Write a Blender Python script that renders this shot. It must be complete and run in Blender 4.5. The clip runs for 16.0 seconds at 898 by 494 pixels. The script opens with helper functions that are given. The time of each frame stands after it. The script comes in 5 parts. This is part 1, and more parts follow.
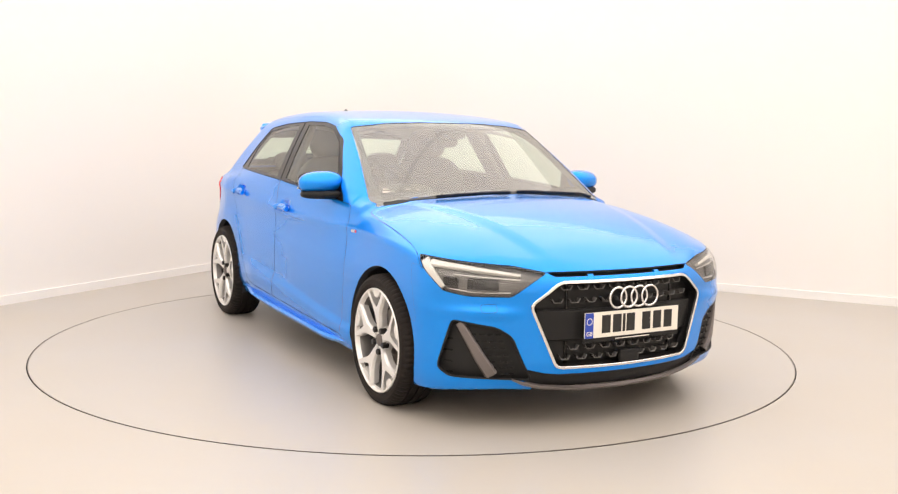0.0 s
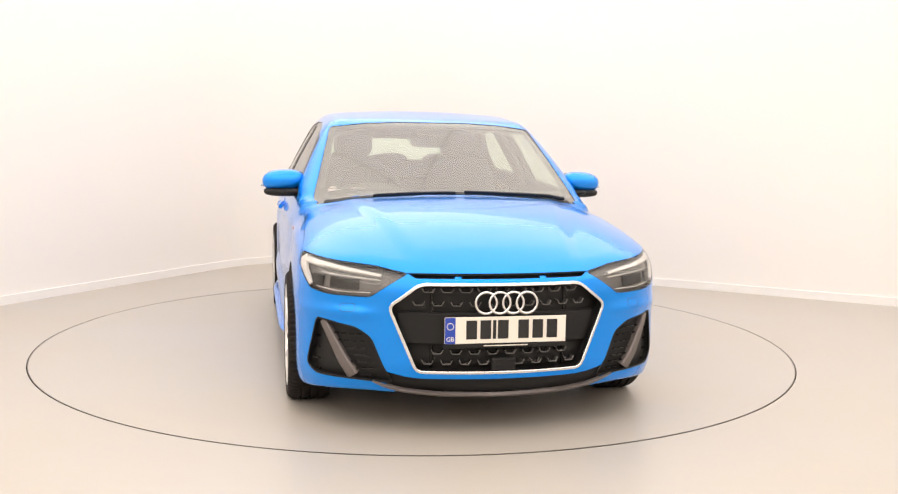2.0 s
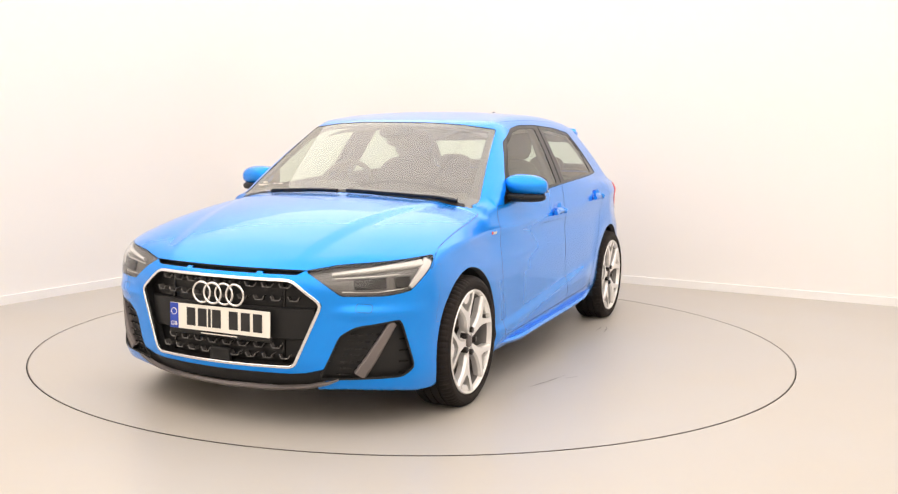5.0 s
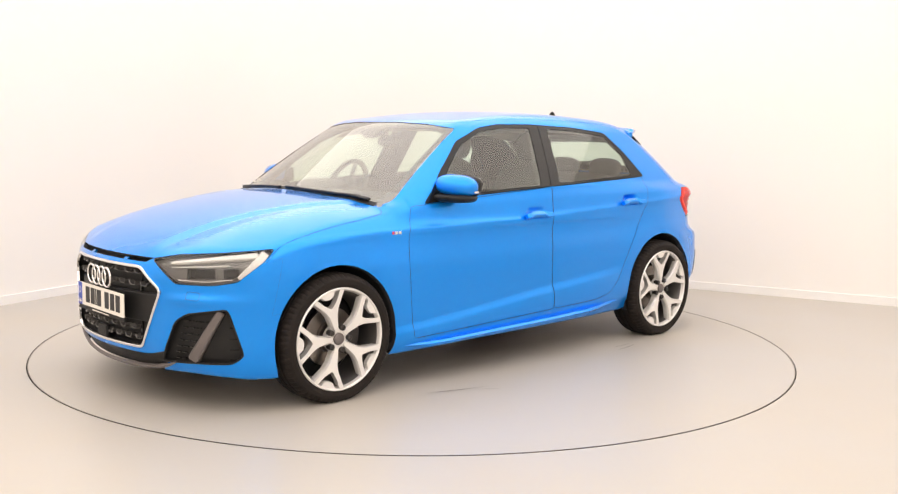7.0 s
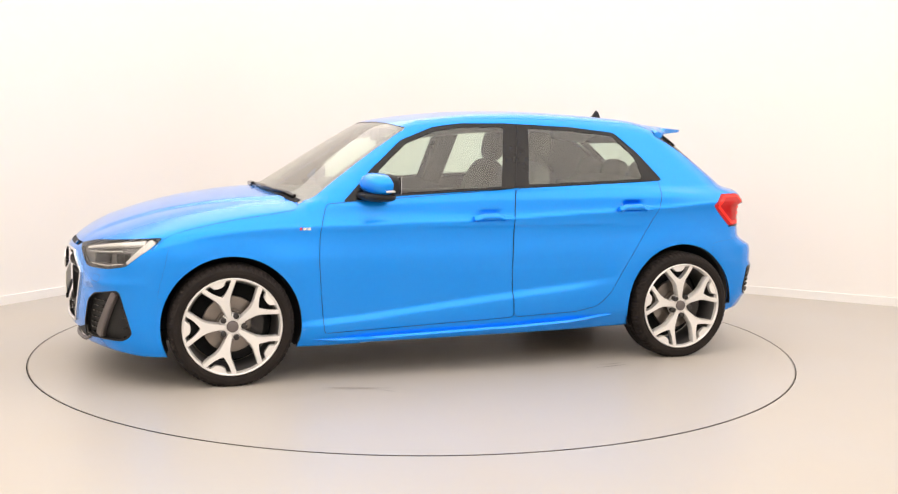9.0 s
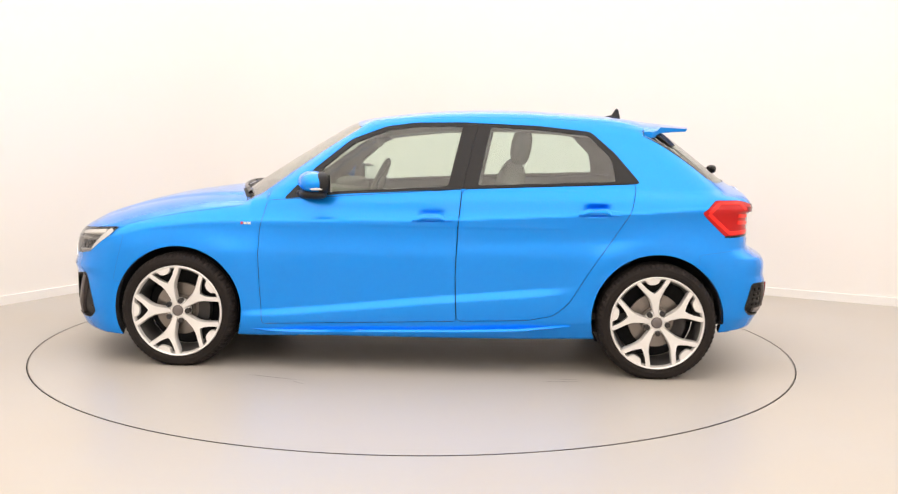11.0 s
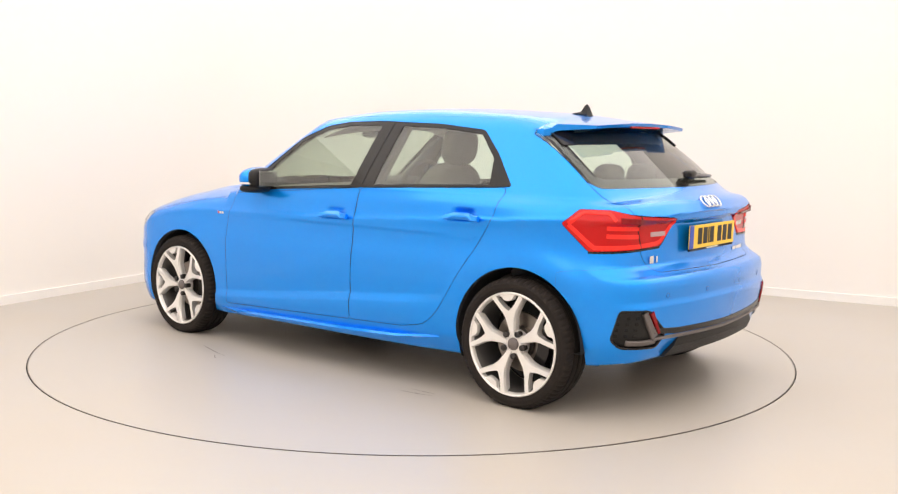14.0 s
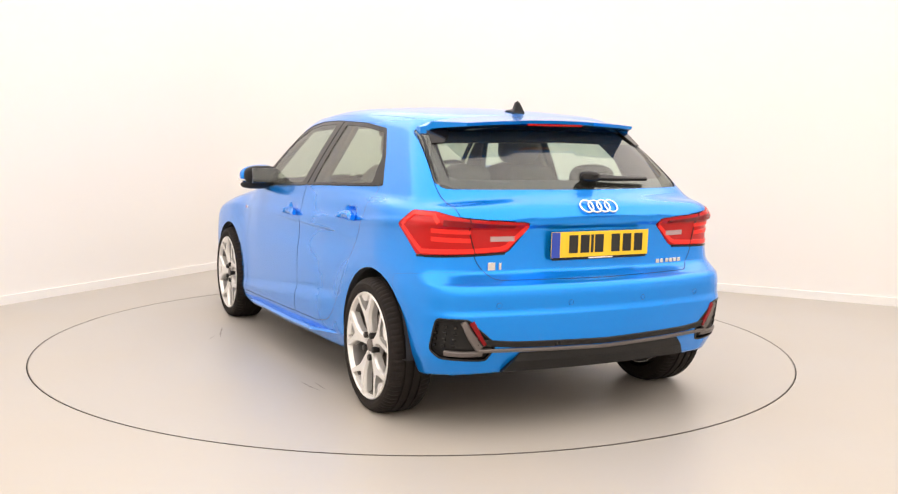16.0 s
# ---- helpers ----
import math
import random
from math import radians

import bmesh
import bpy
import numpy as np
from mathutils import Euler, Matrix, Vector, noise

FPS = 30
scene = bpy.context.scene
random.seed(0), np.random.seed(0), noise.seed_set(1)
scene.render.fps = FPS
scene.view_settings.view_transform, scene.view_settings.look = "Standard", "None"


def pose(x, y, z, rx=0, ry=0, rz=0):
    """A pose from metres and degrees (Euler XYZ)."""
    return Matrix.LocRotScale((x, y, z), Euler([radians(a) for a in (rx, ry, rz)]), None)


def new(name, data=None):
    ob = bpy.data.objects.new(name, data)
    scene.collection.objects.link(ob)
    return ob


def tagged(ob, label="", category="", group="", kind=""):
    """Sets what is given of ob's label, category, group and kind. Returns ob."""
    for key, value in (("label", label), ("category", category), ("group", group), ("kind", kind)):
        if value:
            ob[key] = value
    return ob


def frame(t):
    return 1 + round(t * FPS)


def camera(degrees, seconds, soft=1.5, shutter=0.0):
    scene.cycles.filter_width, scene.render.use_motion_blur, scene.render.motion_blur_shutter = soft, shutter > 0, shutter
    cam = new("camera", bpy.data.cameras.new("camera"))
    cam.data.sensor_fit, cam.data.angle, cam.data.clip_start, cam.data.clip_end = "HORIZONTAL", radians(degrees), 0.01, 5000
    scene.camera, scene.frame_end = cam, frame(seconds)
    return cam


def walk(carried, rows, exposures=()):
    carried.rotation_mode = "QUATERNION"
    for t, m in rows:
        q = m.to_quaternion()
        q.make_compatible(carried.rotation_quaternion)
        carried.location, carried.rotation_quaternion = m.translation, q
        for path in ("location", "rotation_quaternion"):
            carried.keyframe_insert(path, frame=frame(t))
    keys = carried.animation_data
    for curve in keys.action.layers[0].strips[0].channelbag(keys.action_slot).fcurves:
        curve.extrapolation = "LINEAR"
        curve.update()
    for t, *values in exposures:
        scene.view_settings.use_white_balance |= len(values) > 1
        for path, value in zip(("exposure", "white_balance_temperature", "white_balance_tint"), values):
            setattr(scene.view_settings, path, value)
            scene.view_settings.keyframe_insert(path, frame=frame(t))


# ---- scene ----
cam = camera(49.81, 16.0, soft=1.25)
CAM_POSE = pose(0.0, -5.950, 1.260, 90 - 6.525, 0.0, -1.86) @ pose(0, 0, 0, 0, 0, 0.929)
walk(cam, [(0.0, CAM_POSE), (16.0, CAM_POSE)])

# ---------------------------------------------------------------- light
world = bpy.data.worlds.new("world")
scene.world = world
world.use_nodes = True
world.node_tree.nodes["Background"].inputs[0].default_value = (1.0, 0.96, 0.92, 1)
world.node_tree.nodes["Background"].inputs[1].default_value = 0.05
scene.view_settings.exposure = -0.21

CEILING_Z = 3.30
LAMP_POWER = 2.95
LAMP_COLOUR = (1.0, 0.915, 0.845)


# ---------------------------------------------------------------- materials
def material(name, colour, rough=0.5, metal=0.0, coat=0.0, coat_rough=0.03, spec=0.5,
             var=0.0, var_scale=8.0, var_to=None, bump=0.0, bump_scale=60.0, fine=0.0, fine_scale=200.0,
             glow=None, glow_strength=0.0, rough_var=0.0):
    m = bpy.data.materials.new(name)
    m.use_nodes = True
    nt = m.node_tree
    b = nt.nodes["Principled BSDF"]
    b.inputs["Base Color"].default_value = (*colour, 1)
    b.inputs["Roughness"].default_value = rough
    b.inputs["Metallic"].default_value = metal
    b.inputs["Coat Weight"].default_value = coat
    b.inputs["Coat Roughness"].default_value = coat_rough
    b.inputs["Specular IOR Level"].default_value = spec
    if glow:
        b.inputs["Emission Color"].default_value = (*glow, 1)
        b.inputs["Emission Strength"].default_value = glow_strength
    tc = nt.nodes.new("ShaderNodeTexCoord")
    if var or fine or rough_var:
        n1 = nt.nodes.new("ShaderNodeTexNoise")
        n1.inputs["Scale"].default_value = var_scale
        n1.inputs["Detail"].default_value = 6
        nt.links.new(tc.outputs["Object"], n1.inputs["Vector"])
        n2 = nt.nodes.new("ShaderNodeTexNoise")
        n2.inputs["Scale"].default_value = fine_scale
        n2.inputs["Detail"].default_value = 3
        nt.links.new(tc.outputs["Object"], n2.inputs["Vector"])
        mx = nt.nodes.new("ShaderNodeMix")
        mx.data_type = "RGBA"
        to = var_to or tuple(c * 0.7 for c in colour)
        mx.inputs[6].default_value = (*colour, 1)
        mx.inputs[7].default_value = (*to, 1)
        a = nt.nodes.new("ShaderNodeMath")
        a.operation = "MULTIPLY_ADD"
        nt.links.new(n1.outputs["Fac"], a.inputs[0])
        a.inputs[1].default_value = var * 2
        a.inputs[2].default_value = -var * 0.7
        c = nt.nodes.new("ShaderNodeMath")
        c.operation = "MULTIPLY_ADD"
        nt.links.new(n2.outputs["Fac"], c.inputs[0])
        c.inputs[1].default_value = fine
        nt.links.new(a.outputs[0], c.inputs[2])
        c.use_clamp = True
        nt.links.new(c.outputs[0], mx.inputs[0])
        nt.links.new(mx.outputs[2], b.inputs["Base Color"])
        if rough_var:
            d = nt.nodes.new("ShaderNodeMath")
            d.operation = "MULTIPLY_ADD"
            nt.links.new(n1.outputs["Fac"], d.inputs[0])
            d.inputs[1].default_value = rough_var
            d.inputs[2].default_value = rough - rough_var / 2
            nt.links.new(d.outputs[0], b.inputs["Roughness"])
    if bump:
        n3 = nt.nodes.new("ShaderNodeTexNoise")
        n3.inputs["Scale"].default_value = bump_scale
        n3.inputs["Detail"].default_value = 4
        nt.links.new(tc.outputs["Object"], n3.inputs["Vector"])
        bp = nt.nodes.new("ShaderNodeBump")
        bp.inputs["Strength"].default_value = bump
        bp.inputs["Distance"].default_value = 0.01
        nt.links.new(n3.outputs["Fac"], bp.inputs["Height"])
        nt.links.new(bp.outputs[0], b.inputs["Normal"])
    return m


def glass(name, colour, least=0.045, haze=0.0):
    """Thin clear glass; a pale diffuse share paints in the haze of reflected light."""
    m = bpy.data.materials.new(name)
    m.use_nodes = True
    nt = m.node_tree
    nt.nodes.remove(nt.nodes["Principled BSDF"])
    out = nt.nodes["Material Output"]
    t = nt.nodes.new("ShaderNodeBsdfTransparent")
    t.inputs[0].default_value = (*colour, 1)
    g = nt.nodes.new("ShaderNodeBsdfGlossy")
    g.inputs["Roughness"].default_value = 0.02
    lw = nt.nodes.new("ShaderNodeLayerWeight")
    pw = nt.nodes.new("ShaderNodeMath")
    pw.operation = "POWER"
    nt.links.new(lw.outputs["Facing"], pw.inputs[0])
    pw.inputs[1].default_value = 4.5
    f = nt.nodes.new("ShaderNodeMath")
    f.operation = "MULTIPLY_ADD"
    nt.links.new(pw.outputs[0], f.inputs[0])
    f.inputs[1].default_value = 0.9
    f.inputs[2].default_value = least
    mix = nt.nodes.new("ShaderNodeMixShader")
    nt.links.new(f.outputs[0], mix.inputs[0])
    nt.links.new(t.outputs[0], mix.inputs[1])
    nt.links.new(g.outputs[0], mix.inputs[2])
    veil = nt.nodes.new("ShaderNodeBsdfDiffuse")
    veil.inputs[0].default_value = (0.62, 0.58, 0.52, 1)
    veiled = nt.nodes.new("ShaderNodeMixShader")
    veiled.inputs[0].default_value = haze
    nt.links.new(mix.outputs[0], veiled.inputs[1])
    nt.links.new(veil.outputs[0], veiled.inputs[2])
    nt.links.new(veiled.outputs[0], out.inputs[0])
    return m


WALL = material("wall_paint", (0.86, 0.83, 0.795), 0.65, var=0.05, var_scale=1.2, var_to=(0.80, 0.77, 0.73), bump=0.03, bump_scale=180)
CEIL = material("ceiling_paint", (0.86, 0.84, 0.81), 0.8, var=0.05, var_scale=2)
SKIRT = material("white_gloss_trim", (0.88, 0.86, 0.83), 0.35, var=0.05, var_scale=5)
FLOOR = material("floor_resin", (0.450, 0.427, 0.398), 0.37, var=0.6, var_scale=0.8, var_to=(0.48, 0.420, 0.335),
                 fine=0.12, fine_scale=30, bump=0.02, bump_scale=25, rough_var=0.10)
GAP = material("dark_joint", (0.03, 0.028, 0.025), 0.8, var=0.3, var_scale=30)
STEEL = material("worn_steel_edge", (0.33, 0.30, 0.27), 0.4, 0.7, var=0.4, var_scale=20)
GLOW = material("lamp_diffuser", (0.9, 0.9, 0.9), 0.5, glow=LAMP_COLOUR, glow_strength=0.98)
WHITE_METAL = material("lamp_frame", (0.8, 0.8, 0.8), 0.4)


# ---------------------------------------------------------------- mesh helpers
def from_bm(name, bm, mat, smooth=False):
    me = bpy.data.meshes.new(name)
    bm.to_mesh(me)
    bm.free()
    for m in (mat if isinstance(mat, (list, tuple)) else [mat]):
        me.materials.append(m)
    if smooth:
        for p in me.polygons:
            p.use_smooth = True
    return new(name, me)


def part(name, bm, mat, parent, label="", smooth=False, at=None):
    ob = from_bm(name, bm, mat, smooth)
    ob.parent = parent
    if at is not None:
        ob.matrix_basis = at
    return tagged(ob, label)


def box_bm(sx, sy, sz, at=(0, 0, 0), bevel=0.0, seg=2, bm=None, turn=None):
    bm2 = bmesh.new()
    bmesh.ops.create_cube(bm2, size=1)
    bmesh.ops.scale(bm2, vec=(sx, sy, sz), verts=bm2.verts)
    if bevel:
        bmesh.ops.bevel(bm2, geom=bm2.edges[:], offset=bevel, segments=seg, profile=0.5, affect="EDGES")
    if turn:
        bmesh.ops.transform(bm2, matrix=turn, verts=bm2.verts)
    bmesh.ops.translate(bm2, vec=at, verts=bm2.verts)
    if bm is None:
        return bm2
    return add_bm(bm, bm2)


def add_bm(bm, other):
    me = bpy.data.meshes.new("tmp")
    other.to_mesh(me)
    other.free()
    bm.from_mesh(me)
    bpy.data.meshes.remove(me)
    return bm


def prism(bm, outline, z0, z1):
    """A closed prism on an outline of (x, y)."""
    lo = [bm.verts.new((x, y, z0)) for x, y in outline]
    hi = [bm.verts.new((x, y, z1)) for x, y in outline]
    bm.faces.new(hi)
    bm.faces.new(lo[::-1])
    n = len(lo)
    for i in range(n):
        bm.faces.new((lo[i], lo[(i + 1) % n], hi[(i + 1) % n], hi[i]))
    return bm


def ring_bm(r0, r1, z0, z1, n=192):
    bm = bmesh.new()
    rows = []
    for r, z in ((r0, z0), (r1, z0), (r1, z1), (r0, z1)):
        rows.append([bm.verts.new((r * math.cos(2 * math.pi * i / n), r * math.sin(2 * math.pi * i / n), z)) for i in range(n)])
    for k in range(4):
        a, b = rows[k], rows[(k + 1) % 4]
        for i in range(n):
            j = (i + 1) % n
            bm.faces.new((a[i], a[j], b[j], b[i]))
    bmesh.ops.recalc_face_normals(bm, faces=bm.faces)
    return bm


# ---------------------------------------------------------------- room
CORNER = Vector((-1.215, 4.17))
ALONG_L = Vector((-0.4914, -0.8709))     # down the wall that runs away to the side of the camera
ALONG_R = Vector((0.8709, -0.4914))
ROOM_L, ROOM_R = 13.0, 9.6
R_TABLE = 2.238


def room_point(a, b):
    p = CORNER + ALONG_L * a + ALONG_R * b
    return (p.x, p.y)


def wall(name, a0, b0, a1, b1, z0, z1, mat, label):
    bm = prism(bmesh.new(), [room_point(a0, b0), room_point(a1, b0), room_point(a1, b1), room_point(a0, b1)], z0, z1)
    bmesh.ops.recalc_face_normals(bm, faces=bm.faces)
    return tagged(from_bm(name, bm, mat), label, "wall" if name.startswith("wall") else name.split("_")[0], kind="structure")


wall("wall_west", -0.2, -0.2, ROOM_L + 0.2, 0.0, -0.1, CEILING_Z, WALL, "plain warm white painted studio wall")
wall("wall_north", -0.2, 0.0, 0.0, ROOM_R + 0.2, -0.1, CEILING_Z, WALL, "plain warm white painted studio wall")
wall("wall_east", 0.0, ROOM_R, ROOM_L + 0.2, ROOM_R + 0.2, -0.1, CEILING_Z, WALL, "plain warm white painted studio wall")
wall("wall_south", ROOM_L, 0.0, ROOM_L + 0.2, ROOM_R, -0.1, CEILING_Z, WALL, "plain warm white painted studio wall")


def rounded_corner(radius):
    """The two walls meet in a wide curve, not in an edge."""
    n = 48
    for out, z0, z1, mat, name, label in ((0.0, -0.1, CEILING_Z, WALL, "wall_corner", "plain warm white rounded wall corner"),
                                          (0.016, 0.0, SK, SKIRT, "baseboard_corner", "low white curved skirting board")):
        bm = bmesh.new()
        rows = []
        for r, zz in ((radius - out, (z0, z1)), (radius + 0.15, (z1, z0))):
            for z in zz:
                rows.append([bm.verts.new((*room_point(radius - r * math.sin(math.pi / 2 * i / n), radius - r * math.cos(math.pi / 2 * i / n)), z)) for i in range(n + 1)])
        for k in range(4):
            p, q = rows[k], rows[(k + 1) % 4]
            for i in range(n):
                f = bm.faces.new((p[i], p[i + 1], q[i + 1], q[i]))
                f.smooth = True
        bmesh.ops.recalc_face_normals(bm, faces=bm.faces)
        for e in bm.edges:
            if len(e.link_faces) == 2 and e.calc_face_angle(0) > 0.8:
                e.smooth = False
        tagged(from_bm(name, bm, mat), label, name.split("_")[0], kind="structure")


SK = 0.066
rounded_corner(1.3)
wall("ceiling", -0.2, -0.2, ROOM_L + 0.2, ROOM_R + 0.2, CEILING_Z, CEILING_Z + 0.15, CEIL, "flat white studio ceiling")
wall("baseboard_west", 1.3, 0.0, ROOM_L, 0.016, 0.0, SK, SKIRT, "low white painted skirting board along the wall")
wall("baseboard_north", 0.0, 1.3, 0.016, ROOM_R, 0.0, SK, SKIRT, "low white painted skirting board along the wall")
wall("baseboard_east", 0.016, ROOM_R - 0.016, ROOM_L, ROOM_R, 0.0, SK, SKIRT, "low white painted skirting board along the wall")
wall("baseboard_south", ROOM_L - 0.016, 0.016, ROOM_L, ROOM_R - 0.016, 0.0, SK, SKIRT, "low white painted skirting board along the wall")


def build_floor():
    """A sheet with a round hole in which the turntable runs."""
    bm = bmesh.new()
    n = 192
    hole = [bm.verts.new(((R_TABLE + 0.003) * math.cos(2 * math.pi * i / n), (R_TABLE + 0.003) * math.sin(2 * math.pi * i / n), 0)) for i in range(n)]
    ring = [bm.verts.new((3.0 * math.cos(2 * math.pi * i / n), 3.0 * math.sin(2 * math.pi * i / n), 0)) for i in range(n)]
    for i in range(n):
        j = (i + 1) % n
        bm.faces.new((hole[i], ring[i], ring[j], hole[j]))
    far = [bm.verts.new((30 * math.cos(2 * math.pi * i / n), 30 * math.sin(2 * math.pi * i / n), 0)) for i in range(n)]
    for i in range(n):
        j = (i + 1) % n
        bm.faces.new((ring[i], far[i], far[j], ring[j]))
    floor = tagged(from_bm("floor", bm, FLOOR), "smooth grey beige resin studio floor with faint stains", "floor", kind="structure")
    pit = bmesh.new()
    vs = [pit.verts.new((2.4 * math.cos(2 * math.pi * i / n), 2.4 * math.sin(2 * math.pi * i / n), -0.06)) for i in range(n)]
    pit.faces.new(vs)
    tagged(from_bm("floor_pit", pit, GAP), "dark recess below the turntable edge", "floor", kind="structure")
    return floor


build_floor()


SCUFF = material("rubber_scuff", (0.25, 0.225, 0.195), 0.5, var=0.5, var_scale=40, var_to=(0.30, 0.27, 0.24))
SCUFFS = ((0.64, 1.07, 0.34, 0.006, -14), (-0.84, 0.985, 0.20, 0.007, 12), (-0.86, 0.935, 0.16, 0.004, 4), (0.50, 1.16, 0.10, 0.004, -30))


def turntable():
    base = tagged(new("turntable"), "round floor-level car turntable with a thin dark edge gap", "turntable")
    bm = bmesh.new()
    n = 192
    r = R_TABLE - 0.003
    top = [bm.verts.new((r * math.cos(2 * math.pi * i / n), r * math.sin(2 * math.pi * i / n), 0)) for i in range(n)]
    low = [bm.verts.new((v.co.x, v.co.y, -0.05)) for v in top]
    bm.faces.new(top)
    bm.faces.new(low[::-1])
    for i in range(n):
        j = (i + 1) % n
        bm.faces.new((low[i], low[j], top[j], top[i]))
    part("deck", bm, FLOOR, base)
    part("edge_rim", ring_bm(r - 0.004, r, -0.02, 0.002), STEEL, base, "thin worn steel rim")
    for x, y, w, h, rot in SCUFFS:
        sm = bmesh.new()
        k = 14
        ring = []
        for j in range(2 * k):
            u = j / (k - 1) if j < k else (2 * k - 1 - j) / (k - 1)
            s = 1 if j < k else -1
            ring.append(sm.verts.new(((u - 0.5) * w, s * h * (0.15 + random.random()) * math.sin(math.pi * (0.06 + 0.88 * u)) + h * 0.8 * math.sin(5 * u), 0.0008)))
        sm.faces.new(ring)
        part("scuff_mark", sm, SCUFF, base, "dark rubber scuff", at=pose(x, y, 0.0015, 0, 0, rot))
    return base


TABLE = turntable()


def ceiling_lamp(a, b, wide, deep, share=1.0):
    x, y = room_point(a, b)
    turn = math.degrees(math.atan2(ALONG_R.y, ALONG_R.x))
    th = tagged(new("ceiling_lamp"), "large flat white LED panel fixed under the ceiling", "lamp", "ceiling lamps")
    th.matrix_basis = pose(x, y, CEILING_Z - 0.05, 0, 0, turn)
    bm = bmesh.new()
    for sx, sy, px, py in ((wide, 0.01, 0, deep / 2 - 0.005), (wide, 0.01, 0, -deep / 2 + 0.005), (0.01, deep - 0.02, wide / 2 - 0.005, 0), (0.01, deep - 0.02, -wide / 2 + 0.005, 0)):
        box_bm(sx, sy, 0.05, (px, py, 0.025), bm=bm)
    part("frame", bm, WHITE_METAL, th)
    part("diffuser", box_bm(wide - 0.002, deep - 0.002, 0.012, (0, 0, -0.007)), GLOW, th, "glowing opal diffuser")
    lamp = bpy.data.lights.new("panel_light", "AREA")
    lamp.shape, lamp.size, lamp.size_y = "RECTANGLE", wide - 0.03, deep - 0.03
    lamp.energy, lamp.color = LAMP_POWER * share * wide * deep, LAMP_COLOUR
    ob = new("panel_light", lamp)
    ob.matrix_basis = Matrix.Translation((x, y, CEILING_Z - 0.068)) @ pose(0, 0, 0, 0, 0, turn)


for i in range(4):
    for j in range(3):
        ceiling_lamp(1.625 + 3.25 * i, 1.6 + 3.2 * j, 3.198, 3.248, (1.06, 1.0, 0.88)[j])
# ---------------------------------------------------------------- the car's outer form
# Car space: x ahead from the middle of the wheelbase, y to the car's left, z up from the floor.
KNOTS = {}


def curve(t, knots):
    """A smooth monotone curve through knots of (t, value)."""
    if id(knots) not in KNOTS:
        ks = sorted(knots)
        xs, ys = np.array([k[0] for k in ks], float), np.array([k[1] for k in ks], float)
        h, dy = np.diff(xs), np.diff(ys)
        s = dy / h
        m = np.zeros(len(xs))
        m[0], m[-1] = s[0], s[-1]
        for i in range(1, len(xs) - 1):
            if s[i - 1] * s[i] > 0:
                w1, w2 = 2 * h[i] + h[i - 1], h[i] + 2 * h[i - 1]
                m[i] = (w1 + w2) / (w1 / s[i - 1] + w2 / s[i])
        KNOTS[id(knots)] = (xs, ys, h, m, knots)
    xs, ys, h, m, _ = KNOTS[id(knots)]
    t = np.clip(t, xs[0], xs[-1])
    i = np.clip(np.searchsorted(xs, t) - 1, 0, len(h) - 1)
    u = (t - xs[i]) / h[i]
    return (ys[i] * (1 + 2 * u) * (1 - u) ** 2 + h[i] * m[i] * u * (1 - u) ** 2
            + ys[i + 1] * u * u * (3 - 2 * u) + h[i] * m[i + 1] * u * u * (u - 1))


def smax(a, b, k):
    h = np.clip(0.5 + 0.5 * (a - b) / k, 0, 1)
    return b + (a - b) * h + k * h * (1 - h)


HALF_WIDTH = [(2.1, 0.70), (1.9, 0.80), (1.75, 0.835), (1.6, 0.853), (1.45, 0.861), (1.28, 0.864), (1.0, 0.858), (0.5, 0.862),
              (-0.6, 0.864), (-1.0, 0.861), (-1.28, 0.863), (-1.5, 0.842), (-1.67, 0.81), (-1.85, 0.77), (-2.0, 0.72)]
SHOULDER = [(2.0, 0.72), (1.6, 0.755), (1.2, 0.785), (0.6, 0.80), (0, 0.812), (-0.6, 0.84), (-1.2, 0.872), (-1.6, 0.90), (-2.0, 0.90)]
SECTION = [(-0.70, -0.09), (-0.62, -0.050), (-0.56, -0.026), (-0.50, -0.018), (-0.43, -0.016), (-0.30, -0.016),
           (-0.15, -0.013), (-0.04, 0.0), (0, 0.006), (0.018, -0.002), (0.10, -0.028), (0.19, -0.062), (0.3, -0.12)]
LOW_LINE = [(1.1, 0.300), (0.82, 0.318), (-0.2, 0.420), (-0.5, 0.448), (-0.9, 0.485)]     # crease along the foot of the doors
LOW_STEP = [(-0.30, 0.012), (-0.08, 0.018), (-0.040, 0.0155), (0.012, 0.0), (0.05, 0.0)]
LOW_FADE = [(1.05, 0.0), (0.80, 1.0), (-0.60, 1.0), (-0.90, 0.0)]
LEAN = [(0.55, 0.0), (0.62, 0.004), (0.75, 0.028), (0.86, 0.042), (0.93, 0.036), (1.0, 0.030)]     # the flank leans in above the wheels
LEAN_ALONG = [(2.0, 1.0), (1.5, 1.3), (1.0, 1.4), (0.6, 1.0), (-0.9, 0.85), (-1.28, 0.85), (-1.6, 0.9), (-2.0, 0.6)]
HOOD = [(2.13, 0.60), (2.06, 0.675), (2.0, 0.712), (1.9, 0.765), (1.8, 0.806), (1.6, 0.868), (1.4, 0.910), (1.1, 0.948), (0.9, 0.955),
        (0, 0.975), (-1.2, 1.005), (-1.7, 0.995)]
ROOF = [(0.8, 1.24), (0.43, 1.338), (0.18, 1.381), (-0.18, 1.413), (-0.45, 1.419), (-0.96, 1.398), (-1.38, 1.348), (-1.8, 1.30)]
